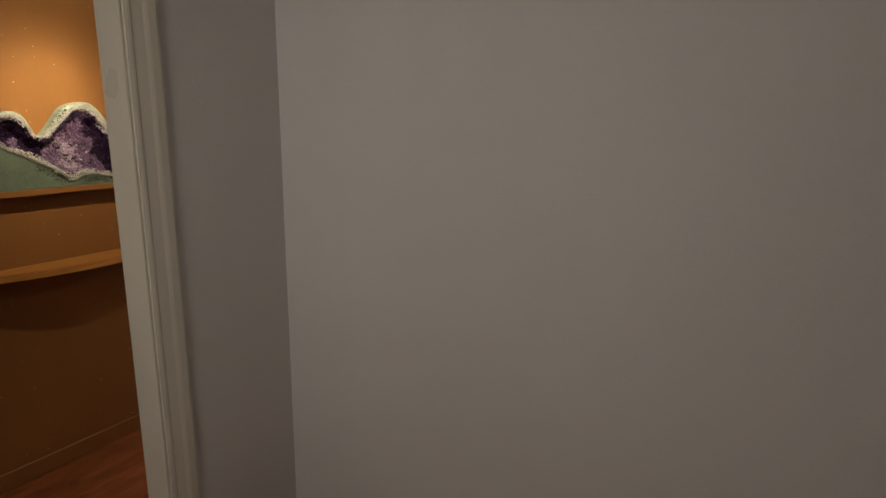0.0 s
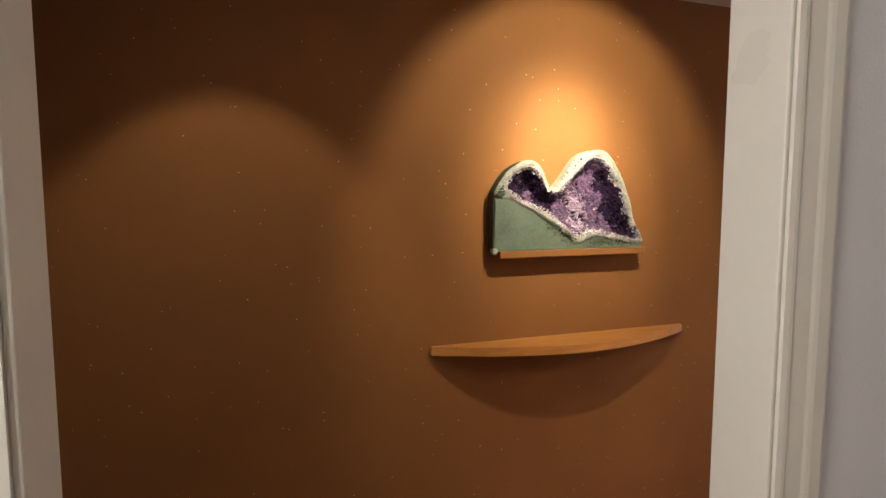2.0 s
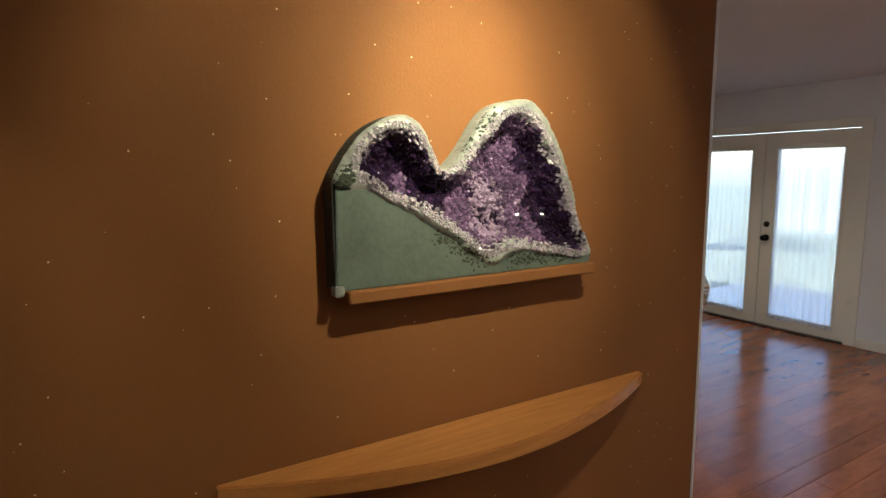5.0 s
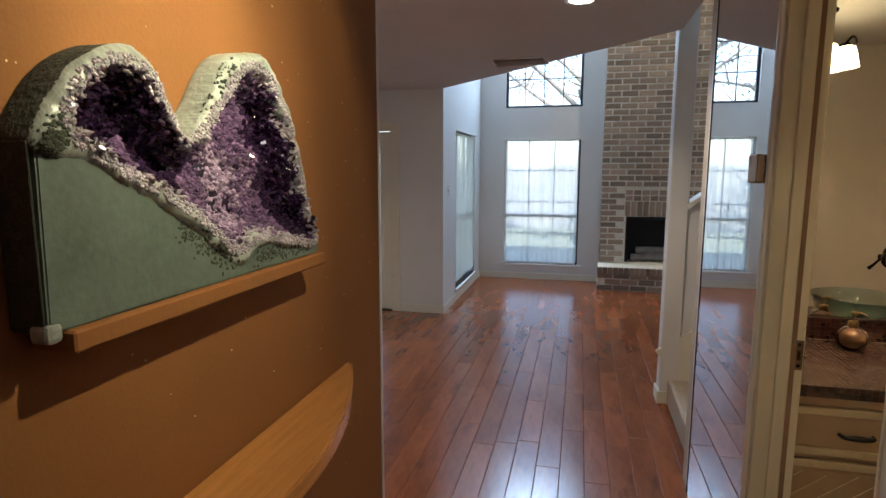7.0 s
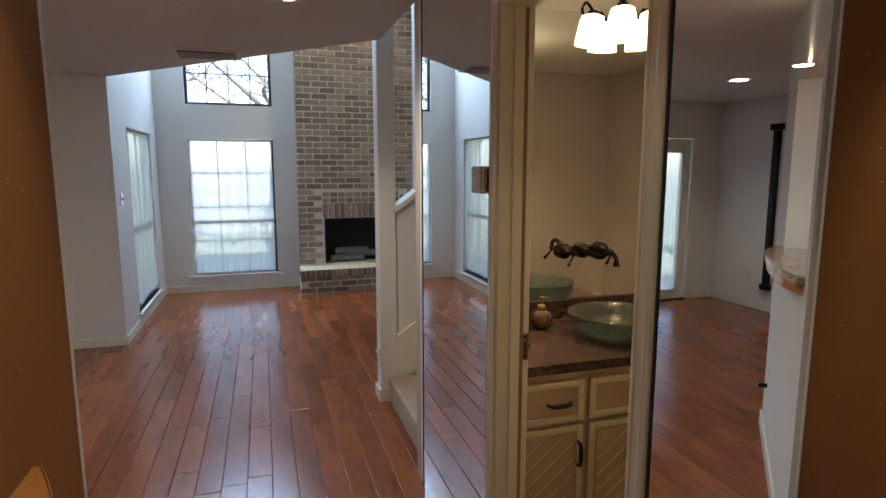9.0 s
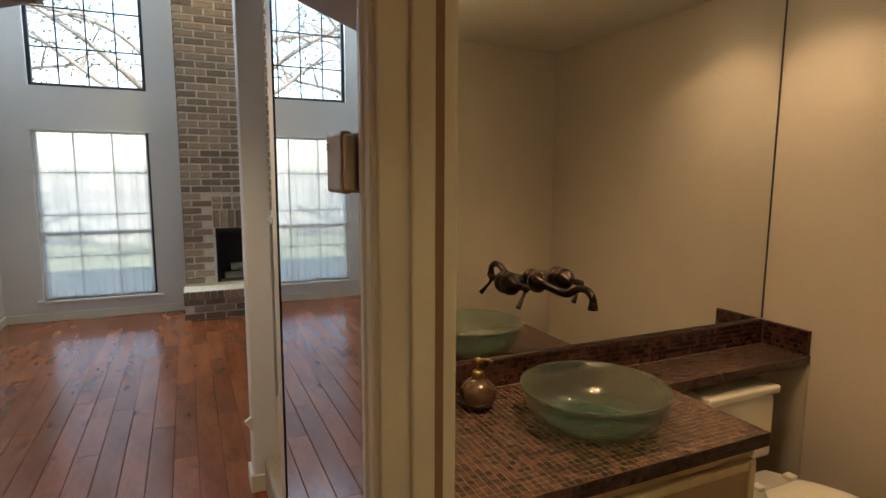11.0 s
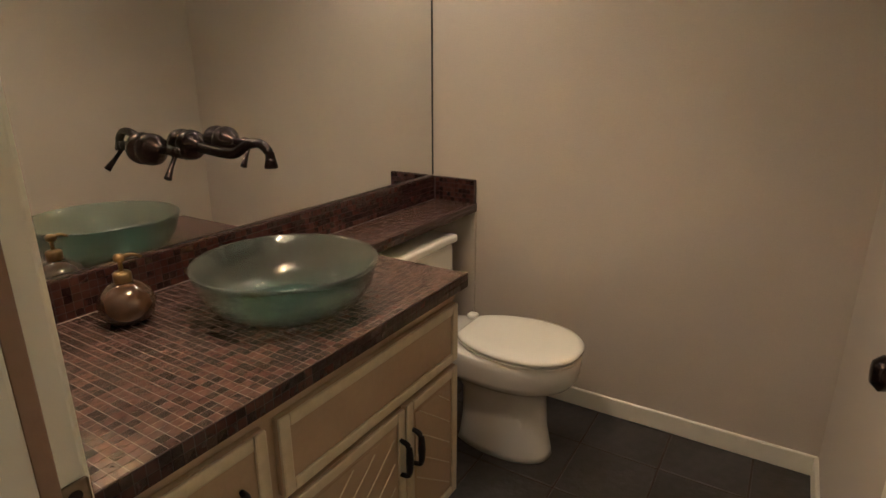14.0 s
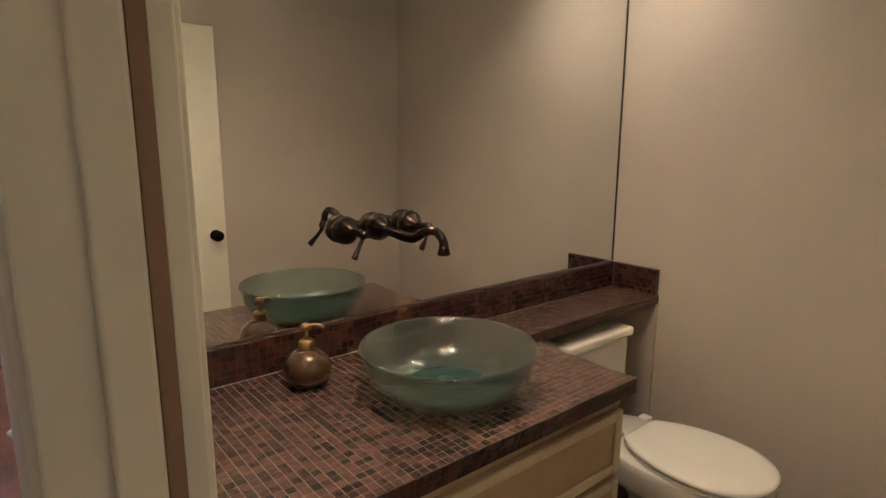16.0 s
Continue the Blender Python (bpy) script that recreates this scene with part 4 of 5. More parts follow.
    for a, b in (((0.60, 1.552), (0.73, 1.474)), ((0.79, 1.480), (0.99, 1.470)), ((0.655, 1.735), (0.75, 1.842)), ((0.378, 1.648), (0.40, 1.690))):
        for k in range(230):
            t = rnd.random()
            y, z = a[0] + (b[0] - a[0]) * t + rnd.gauss(0, 0.009), a[1] + (b[1] - a[1]) * t + rnd.gauss(0, 0.009)
            q = Vector((y, z))
            if inside(q, C) or z < 1.460:
                continue
            on_rim = inside(q, R)
            if not on_rim and z > 1.60:
                continue
            s = rnd.uniform(0.0014, 0.0038)
            r = bmesh.ops.create_icosphere(moss, subdivisions=1, radius=s)
            bmesh.ops.scale(moss, verts=r["verts"], vec=(0.7, rnd.uniform(0.7, 1.9), rnd.uniform(0.7, 1.3)))
            bmesh.ops.translate(moss, verts=r["verts"], vec=((height(q) if on_rim else 0.0735) + rnd.uniform(-0.001, 0.001), y, z))
    tagged(part("rind", moss, MOSS, g, "knobbly dark green rind"), kind="stuff")
    part("ledge", box((0.0, 0.392, 1.424), (0.092, 1.056, 1.4515), 0.003, 1), ORANGE, g, "orange painted ledge under the stone")
    g.matrix_basis = Matrix.Translation((0.029, 0.710, 1.408)) @ Matrix.Diagonal((0.72, 0.997, 0.980, 1))
geode()


# ---- lamps and vent in the ceiling ----
def recessed(x, y, z, r, label, lit=BULB):
    c = thing("recessed_light", label, "ceiling light", x, y, z, "recessed lights")
    part("trim_ring", lathe([(r, 0.0), (r * 1.35, -0.004), (r * 1.4, -0.001), (r * 1.4, 0.0)], 32, (x, y, z)), PORCELAIN, c, smooth=True)
    part("lens", lathe([(0.0, -0.003), (r, -0.002), (r, 0.0)], 32, (x, y, z)), lit, c, "glowing lamp face")
recessed(0.60, 2.96, CE, 0.06, "lit round recessed ceiling light")
recessed(1.55, 7.45, CL, 0.07, "lit round recessed light high above the fireplace")
recessed(3.04, 2.54, CE, 0.045, "lit round recessed ceiling light above the toilet")
recessed(-2.27, 4.34, CE, 0.075, "lit round recessed ceiling light")
recessed(-0.42, 2.10, 2.10, 0.04, "small lit spot in the pass-through soffit")
for yy, lit in ((0.70, BULB), (0.15, BULB), (-0.36, BULB)):
    c = thing("picture_light", "small ceiling spot aimed at the orange wall", "ceiling light", 0.45, yy, CE, "picture spots")
    xx = 0.38 if 0 < yy < 0.5 else 0.50
    part("can", lathe([(0.0, 0.0), (0.045, 0.0), (0.045, -0.02), (0.035, -0.028)], 24, (xx, yy, CE)), BLACKM, c)
    part("lens", lathe([(0.0, -0.024), (0.03, -0.024), (0.035, -0.02)], 24, (xx, yy, CE)), BULB, c)


def ceiling_vent():
    v = thing("ceiling_vent", "white metal air vent in the ceiling", "air vent", 0.13, 4.5, CE)
    part("frame", box((-0.09, 4.36, CE - 0.010), (0.35, 4.66, CE - 0.0005), 0.003, 1), WHITE, v)
    part("backing", box((-0.06, 4.39, CE - 0.0125), (0.32, 4.63, CE - 0.0105)), JOINT, v)
    for i in range(9):
        y = 4.40 + i * 0.026
        bm = box((-0.06, -0.009, -0.001), (0.32, 0.009, 0.001))
        bmesh.ops.transform(bm, matrix=pose(0, y, CE - 0.017, 35), verts=bm.verts)
        part("slat", bm, WHITE, v)
ceiling_vent()


# ---- pass-through counter and dining wall ----
def at_pt(ob):
    ob.matrix_basis = PT
    return ob
def bar_counter():
    out = [(0.08, -0.03), (0.25, -0.07), (0.48, -0.095), (0.70, -0.105), (0.92, -0.095), (1.05, -0.065), (1.10, -0.03), (1.10, 0.0), (1.01, 0.0), (1.01, 0.20), (0.11, 0.20), (0.11, 0.0), (0.08, 0.0)]
    return at_pt(solid("bar_counter", prism(out, 1.172, 1.212, 0.006), GRANITE, "speckled granite bar top in the pass-through", "counter"))
bar_counter()
at_pt(solid("counter_edge", prism([(0.09, -0.002), (0.25, -0.06), (0.48, -0.085), (0.70, -0.095), (0.92, -0.085), (1.05, -0.055), (1.09, -0.002)], 1.130, 1.1715, 0.004), SHELFWOOD, "wooden edge band under the granite bar top", "counter edge"))
solid("wall_kitchen_back", box((-2.2, 0.2, 0), (-2.1, 2.9, CE)), material("tan_kitchen_paint", (0.45, 0.28, 0.15), 0.6), "tan kitchen wall behind the pass-through", "wall", kind="structure")
def wall_hook():
    h = thing("wall_bracket", "small black metal bracket low on the angled wall", "bracket", -0.9, 2.5, 0.31)
    bm = box((1.30, -0.05, 0.31), (1.33, 0.0, 0.335), 0.004, 1)
    bmesh.ops.transform(bm, matrix=PT, verts=bm.verts)
    part("arm", bm, BLACKM, h)
wall_hook()
def dark_frame():
    d = thing("door_trim_strip", "tall dark wooden strip hanging on the dining wall", "wall panel", XF, 5.02, 0.3)
    part("strip", box((XF, 4.98, 0.32), (XF + 0.05, 5.06, 2.06), 0.006, 1), BLACKM, d)
    part("cap", box((XF, 4.95, 2.06), (XF + 0.07, 5.09, 2.13), 0.008, 2), BLACKM, d)
    part("foot", box((XF, 4.96, 0.26), (XF + 0.06, 5.08, 0.32), 0.006, 2), BLACKM, d)
dark_frame()

# ---- bathroom ----
def vanity():
    v = thing("vanity_cabinet", "tan painted vanity cabinet with cream-edged raised doors", "cabinet", 1.9, 2.4, BZ)
    x0, x1, yf = W1 + 0.01, 2.495, 2.145
    part("body", box((x0, yf, BZ + 0.09), (x1, BY1 - 0.02, 0.777), 0.003, 1), CABINET, v)
    part("toe_kick", box((x0, yf + 0.06, BZ), (x1, BY1 - 0.02, BZ + 0.09)), JOINT, v, "dark recessed toe kick")
    part("face_strip", box((x0, yf - 0.004, 0.738), (x1 + 0.003, yf, 0.776), 0.002, 1), CABINET, v)
    def panel(nm, a0, a1, z0, z1, vee=False, label=""):
        p = part(nm, box((a0, yf - 0.016, z0), (a1, yf - 0.0005, z1), 0.003, 1), CABINET, v, label)
        w = 0.030
        for q0, q1, r0, r1 in ((a0, a0 + w, z0, z1), (a1 - w, a1, z0, z1), (a0 + w, a1 - w, z0, z0 + w), (a0 + w, a1 - w, z1 - w, z1)):
            part("raised_edge", box((q0, yf - 0.024, r0), (q1, yf - 0.015, r1), 0.005, 2), CABTRIM, p, "antique cream edge")
        if vee:
            part("inner_bead", box((a0 + w + 0.012, yf - 0.019, z0 + w + 0.012), (a1 - w - 0.012, yf - 0.0155, z1 - w - 0.012), 0.002, 1), CABINET, p)
            for k in range(-4, 9):
                za = z0 + w + 0.02 + k * 0.075
                bm = bmesh.new()
                xa, xb = a0 + w + 0.016, a1 - w - 0.016
                za2, zb2 = za, za + (xb - xa) * vee
                lo, hi = z0 + w + 0.016, z1 - w - 0.016
                pts = []
                for t in range(13):
                    x = xa + (xb - xa) * t / 12
                    zz = za2 + (zb2 - za2) * t / 12 if vee > 0 else za2 - vee * 0 + (zb2 - za2) * t / 12
                    if lo <= zz <= hi:
                        pts.append((x, zz))
                bm.free()
                if len(pts) > 1:
                    part("groove", tube([(pts[0][0], yf - 0.0195, pts[0][1]), ((pts[0][0] + pts[-1][0]) / 2, yf - 0.0195, (pts[0][1] + pts[-1][1]) / 2), (pts[-1][0], yf - 0.0195, pts[-1][1])], 0.0022, 6), CABTRIM, p)
        return p
    def pull(p, x, z, upright):
        if upright:
            h = part("handle", tube([(x, yf - 0.022, z + 0.055), (x, yf - 0.048, z + 0.045), (x, yf - 0.052, z), (x, yf - 0.048, z - 0.045), (x, yf - 0.022, z - 0.055)], [0.006, 0.008, 0.011, 0.008, 0.006], 10), BLACKM, p, "black curved pull", smooth=True)
        else:
            h = part("handle", tube([(x - 0.055, yf - 0.022, z), (x - 0.045, yf - 0.048, z), (x, yf - 0.052, z), (x + 0.045, yf - 0.048, z), (x + 0.055, yf - 0.022, z)], [0.006, 0.008, 0.011, 0.008, 0.006], 10), BLACKM, p, "black curved pull", smooth=True)
    d = panel("drawer", 1.345, 1.755, 0.55, 0.735)
    pull(d, 1.63, 0.64, False)
    panel("drawer", 1.785, 2.485, 0.55, 0.735)
    a = panel("door", 1.345, 1.755, 0.07, 0.53, 0.8)
    pull(a, 1.73, 0.40, True)
    a = panel("door", 1.785, 2.205, 0.07, 0.53, 0.8)
    pull(a, 2.182, 0.39, True)
    a = panel("door", 2.215, 2.485, 0.07, 0.53, -0.8)
    pull(a, 2.240, 0.39, True)
vanity()


def mosaic(name, label, faces, stuff_mat, grout, core, owner=None):
    """A slab in mosaic: grout core plus small tiles laid on the named faces."""
    t = owner or thing(name, label, "worktop", *core[0])
    part("edge_bed" if owner else "bed", box(*core), grout, t, "grout bed")
    bm = bmesh.new()
    rnd = random.Random(7)
    p, s = 0.0208, 0.0186
    for o, u, w, nrm in faces:
        o, u, w, nrm = Vector(o), Vector(u), Vector(w), Vector(nrm)
        nu, nw = round(u.length / p), round(w.length / p)
        du, dw = u.length / nu, w.length / nw
        un, wn = u.normalized(), w.normalized()
        for i in range(nu):
            for k in range(nw):
                c = o + un * (i * du) + wn * (k * dw)
                h = 0.0009 + rnd.uniform(-0.0002, 0.0003)
                tl = [c + un * a + wn * b + nrm * n for n in (-0.001, h) for a, b in ((0.0011, 0.0011), (du - 0.0011, 0.0011), (du - 0.0011, dw - 0.0011), (0.0011, dw - 0.0011))]
                for q in range(4, 8):
                    tl[q] += nrm * rnd.uniform(-0.0003, 0.0003)
                vs = [bm.verts.new(q) for q in tl]
                bm.faces.new(vs[4:])
                for q in range(4):
                    r = (q + 1) % 4
                    bm.faces.new((vs[q], vs[r], vs[4 + r], vs[4 + q]))
    tagged(part("edge_tiles" if owner else "mosaic_tiles", bm, stuff_mat, t, "small square glass tiles"), kind="stuff")
    return t


CT, CF, CR = 0.820, 2.112, 2.515
top = mosaic("mosaic_worktop", "copper-brown glass mosaic vanity top with pale grout",
       [((W1 + 0.01, CF, CT), (CR - W1 - 0.01, 0, 0), (0, BY1 - 0.028 - CF, 0), (0, 0, 1))], TILE, GROUT, ((W1 + 0.009, CF, CT - 0.042), (CR, BY1 - 0.021, CT)))
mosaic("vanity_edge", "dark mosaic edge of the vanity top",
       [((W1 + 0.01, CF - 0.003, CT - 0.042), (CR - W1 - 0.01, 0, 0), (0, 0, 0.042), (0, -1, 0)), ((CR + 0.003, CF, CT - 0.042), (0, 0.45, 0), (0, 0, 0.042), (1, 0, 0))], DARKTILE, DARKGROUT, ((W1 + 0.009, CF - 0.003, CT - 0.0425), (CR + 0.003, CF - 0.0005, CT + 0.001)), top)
ledge = mosaic("mosaic_ledge", "narrow brown mosaic ledge above the toilet tank",
       [((CR, 2.545, 0.812), (BX - CR - 0.02, 0, 0), (0, 0.210, 0), (0, 0, 1))], TILE, GROUT, ((CR + 0.0005, 2.545, 0.775), (BX - 0.001, BY1 - 0.001, 0.812)))
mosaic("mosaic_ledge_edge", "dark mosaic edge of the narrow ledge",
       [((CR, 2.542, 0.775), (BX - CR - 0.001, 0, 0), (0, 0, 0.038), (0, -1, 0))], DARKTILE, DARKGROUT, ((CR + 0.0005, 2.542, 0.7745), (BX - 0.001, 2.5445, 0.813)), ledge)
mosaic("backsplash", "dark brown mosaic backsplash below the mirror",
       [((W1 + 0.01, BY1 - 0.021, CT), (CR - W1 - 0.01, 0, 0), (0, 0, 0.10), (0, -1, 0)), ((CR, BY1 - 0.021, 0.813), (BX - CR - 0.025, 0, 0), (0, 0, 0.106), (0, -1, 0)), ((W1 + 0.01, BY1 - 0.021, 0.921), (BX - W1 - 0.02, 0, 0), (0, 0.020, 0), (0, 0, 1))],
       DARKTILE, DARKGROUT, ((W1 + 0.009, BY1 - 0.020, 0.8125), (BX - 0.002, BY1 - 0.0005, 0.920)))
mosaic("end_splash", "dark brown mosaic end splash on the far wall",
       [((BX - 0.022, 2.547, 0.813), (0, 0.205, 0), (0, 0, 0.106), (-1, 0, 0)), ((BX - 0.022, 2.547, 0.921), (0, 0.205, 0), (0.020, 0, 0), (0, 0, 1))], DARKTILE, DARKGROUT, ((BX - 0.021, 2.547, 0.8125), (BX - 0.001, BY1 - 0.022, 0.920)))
solid("wall_lining_under_ledge", box((BX - 0.016, 2.542, BZ), (BX - 0.0005, BY1, 0.774)), CREAM, "cream wall return beside the toilet tank", "wall", kind="structure")

SX, SY = 2.065, 2.37
def vessel_sink():
    s = thing("vessel_sink", "round frosted sea-green glass vessel sink on the vanity", "sink", SX, SY, CT)
    z = CT + 0.006
    out = [(0.0, 0.0), (0.122, 0.0), (0.150, 0.003), (0.184, 0.026), (0.210, 0.066), (0.223, 0.110), (0.226, 0.119), (0.222, 0.123), (0.214, 0.120), (0.199, 0.070), (0.172, 0.034), (0.142, 0.014), (0.116, 0.012), (0.030, 0.012), (0.0, 0.012)]
    part("bowl", lathe([(r, h) for r, h in out], 72, (SX, SY, z)), SEAGLASS, s, smooth=True)
    part("drain", lathe([(0.0, 0.016), (0.016, 0.018), (0.024, 0.016), (0.026, 0.0125)], 24, (SX, SY, z)), BRONZE, s, "dark bronze drain", smooth=True)
    part("basin_floor", lathe([(0.024, 0.0124), (0.026, 0.0135), (0.108, 0.0135), (0.113, 0.0128)], 48, (SX, SY, z)), DARKTEAL, s, "dark teal glass floor of the bowl", smooth=True)
    part("base_pad", lathe([(0.0, -0.0045), (0.130, -0.0045), (0.134, -0.003), (0.130, -0.001), (0.0, -0.001)], 48, (SX, SY, z)), DARKTEAL, s, "dark teal base disc", smooth=True)
vessel_sink()


def faucet():
    f = thing("wall_faucet", "oil-rubbed bronze wall faucet with two lever handles", "faucet", 2.12, BY1, 1.19)
    z = 1.195
    flange = [(0.0, 0.0), (0.035, 0.0), (0.040, 0.006), (0.042, 0.018), (0.040, 0.032), (0.030, 0.046), (0.020, 0.054), (0.014, 0.064), (0.0, 0.066)]
    for x in (2.0, 2.115, 2.23):
        part("flange", lathe(flange, 28, (x, BY1, z), axis="Y"), BRONZE, f, smooth=True)
    for x in (2.0, 2.23):
        h = part("handle", tube([(x, BY1 - 0.035, z), (x, BY1 - 0.07, z), (x, BY1 - 0.10, z + 0.002), (x, BY1 - 0.125, z)], [0.013, 0.010, 0.013, 0.009], 14), BRONZE, f, smooth=True)
        part("hub", lathe([(0.0, -0.013), (0.010, -0.011), (0.014, 0.0), (0.010, 0.011), (0.0, 0.013)], 16, (x, BY1 - 0.118, z)), BRONZE, h, smooth=True)
        part("lever", tube([(x, BY1 - 0.118, z - 0.008), (x - 0.018, BY1 - 0.124, z - 0.032), (x - 0.040, BY1 - 0.134, z - 0.060)], [0.006, 0.0055, 0.0095], 12), BRONZE, h, smooth=True)
    s = part("spout", tube([(2.115, BY1 - 0.03, z), (2.115, BY1 - 0.10, z - 0.008), (2.115, BY1 - 0.19, z - 0.012), (2.115, BY1 - 0.25, z + 0.014), (2.115, BY1 - 0.295, z + 0.020), (2.115, BY1 - 0.325, z + 0.002), (2.115, BY1 - 0.330, z - 0.020)], [0.017, 0.015, 0.014, 0.0125, 0.012, 0.012, 0.012], 16), BRONZE, f, smooth=True)
    part("nozzle", lathe([(0.0, 0.0), (0.016, 0.0), (0.017, 0.006), (0.014, 0.016), (0.013, 0.024), (0.0, 0.024)], 20, (2.115, BY1 - 0.330, z - 0.038)), BRONZE, s, smooth=True)
faucet()


def soap_pump():
    x, y = 1.80, 2.625
    s = thing("soap_dispenser", "round amber ceramic soap dispenser with brass pump", "soap dispenser", x, y, CT)
    z = CT + 0.003
    part("jar", lathe([(0.0, 0.0), (0.032, 0.0), (0.049, 0.010), (0.061, 0.034), (0.063, 0.050), (0.054, 0.076), (0.032, 0.094), (0.018, 0.100), (0.0, 0.100)], 40, (x, y, z)), AMBER, s, smooth=True)
    c = part("collar", lathe([(0.018, 0.098), (0.020, 0.100), (0.020, 0.120), (0.016, 0.124), (0.007, 0.126), (0.0, 0.126)], 24, (x, y, z)), BRASS, s, "brass collar", smooth=True)
    part("stem", tube([(x, y, z + 0.12), (x, y, z + 0.14), (x, y, z + 0.152)], 0.005, 10), BRASS, s, smooth=True)
    part("head", lathe([(0.0, 0.150), (0.012, 0.150), (0.013, 0.160), (0.008, 0.166), (0.0, 0.167)], 20, (x, y, z)), BRASS, s, smooth=True)
    part("nozzle", tube([(x, y, z + 0.158), (x + 0.025, y - 0.006, z + 0.160), (x + 0.045, y - 0.012, z + 0.150)], [0.005, 0.004, 0.003], 10), BRASS, s, smooth=True)
soap_pump()


def toilet():
    cx, oy = 2.965, 0.185
    t = thing("toilet", "white porcelain toilet with closed lid", "toilet", cx, 2.3, BZ)
    def oval(y0, y1, hw, n=44, flat=0.0):
        # egg outline, rounder at the front
        y0, y1 = y0 + oy, y1 + oy
        c = (y0 + y1) / 2
        r = (y1 - y0) / 2
        pts = []
        for i in range(n):
            a = 2 * math.pi * i / n
            yy = c - r * math.cos(a)
            wide = hw * abs(math.sin(a)) ** 0.86 * (1 + 0.10 * -math.cos(a) * -1)
            xx = cx + math.copysign(wide, math.sin(a))
            if yy > y1 - flat:
                yy = y1 - flat
            pts.append((xx, yy))
        return pts
    bm = bmesh.new()
    rings = []
    for z, y0, y1, hw in ((BZ, 1.790, 2.22, 0.118), (BZ + 0.025, 1.795, 2.21, 0.111), (0.06, 1.815, 2.20, 0.099), (0.18, 1.825, 2.20, 0.096), (0.225, 1.805, 2.25, 0.110), (0.250, 1.765, 2.31, 0.142), (0.275, 1.728, 2.36, 0.172), (0.300, 1.708, 2.36, 0.184), (0.355, 1.702, 2.36, 0.187), (0.380, 1.700, 2.36, 0.187), (0.387, 1.705, 2.355, 0.182)):
        rings.append([bm.verts.new((x, y, z)) for x, y in oval(y0, y1, hw, flat=0.05)])
    for a, b in zip(rings, rings[1:]):
        for i in range(len(a)):
            k = (i + 1) % len(a)
            bm.faces.new((a[i], a[k], b[k], b[i]))
    bm.faces.new(rings[0][::-1])
    bm.faces.new(rings[-1])
    bmesh.ops.recalc_face_normals(bm, faces=bm.faces)
    part("bowl", bm, PORCELAIN, t, smooth=True)
    part("seat", prism(oval(1.700, 2.20, 0.186, flat=0.03), 0.388, 0.405, 0.006), PORCELAIN, t, smooth=False)
    bm = bmesh.new()
    rings = []
    for z, g in ((0.4065, 0.0), (0.4165, 0.0), (0.4225, 0.008), (0.4265, 0.03), (0.4285, 0.09)):
        rings.append([bm.verts.new((x, y, z)) for x, y in oval(1.698 + g, 2.20 - g * 0.6, 0.187 - g * 0.8, flat=0.03)])
    for a, b in zip(rings, rings[1:]):
        for i in range(len(a)):
            k = (i + 1) % len(a)
            bm.faces.new((a[i], a[k], b[k], b[i]))
    bm.faces.new(rings[0][::-1])
    bm.faces.new(rings[-1])
    bmesh.ops.recalc_face_normals(bm, faces=bm.faces)
    part("lid", bm, PORCELAIN, t, smooth=True)
    part("tank", box((cx - 0.20, 2.535, 0.40), (cx + 0.20, 2.745, 0.682), 0.022, 3), PORCELAIN, t)
    part("tank_lid", box((cx - 0.208, 2.520, 0.684), (cx + 0.208, 2.755, 0.722), 0.012, 3), PORCELAIN, t)
    l = part("flush_lever", tube([(cx - 0.15, 2.530, 0.62), (cx - 0.15, 2.515, 0.62), (cx - 0.10, 2.510, 0.615), (cx - 0.08, 2.510, 0.61)], 0.007, 10), BRASS, t, "metal flush lever", smooth=True)
    for sx in (-0.092, 0.092):
        part("bolt_cap", lathe([(0.012, 0.0), (0.012, 0.006), (0.007, 0.014), (0.0, 0.016)], 14, (cx + sx, 2.20, BZ + 0.022)), PORCELAIN, t, smooth=True)
        part("hinge", box((cx + sx - 0.02, 2.36, 0.405), (cx + sx + 0.02, 2.40, 0.425), 0.006, 2), PORCELAIN, t)
toilet()


def open_door():
    d = thing("bathroom_door", "open cream panelled door against the bathroom side wall", "door", 1.36, 1.09, BZ)
    y0, y1 = 1.094, 1.129
    x0, x1 = 1.345, 2.21
    part("leaf", box((x0, y0, BZ + 0.01), (x1, y1, 2.02), 0.003, 1), TRIM, d)
    for a, b, z0, z1 in ((0.11, 0.375, 1.72, 1.93), (0.455, 0.72, 1.72, 1.93), (0.11, 0.375, 1.00, 1.64), (0.455, 0.72, 1.00, 1.64), (0.11, 0.375, 0.22, 0.88), (0.455, 0.72, 0.22, 0.88)):
        p = part("panel", box((x0 + a + 0.02, y1, z0 + 0.02), (x0 + b - 0.02, y1 + 0.004, z1 - 0.02), 0.004, 1), TRIM, d)
        for q0, q1, r0, r1 in ((a, a + 0.014, z0, z1), (b - 0.014, b, z0, z1), (a + 0.014, b - 0.014, z0, z0 + 0.014), (a + 0.014, b - 0.014, z1 - 0.014, z1)):
            part("molding", box((x0 + q0, y1 - 0.001, r0), (x0 + q1, y1 + 0.007, r1), 0.003, 1), TRIM, p)
    bm = lathe([(0.0, 0.0), (0.030, 0.0), (0.030, -0.006), (0.011, -0.010), (0.011, -0.030), (0.026, -0.040), (0.029, -0.052), (0.018, -0.064), (0.0, -0.066)], 24, (2.15, y1, 0.945), axis="Y")
    part("knob", bm, BRONZE, d, "dark bronze door knob", smooth=True)
    for z in (0.25, 1.0, 1.8):
        part("hinge", tube([(1.338, 1.135, z - 0.045), (1.338, 1.135, z), (1.338, 1.135, z + 0.045)], 0.007, 10), BRASS, d, "brass hinge")
open_door()


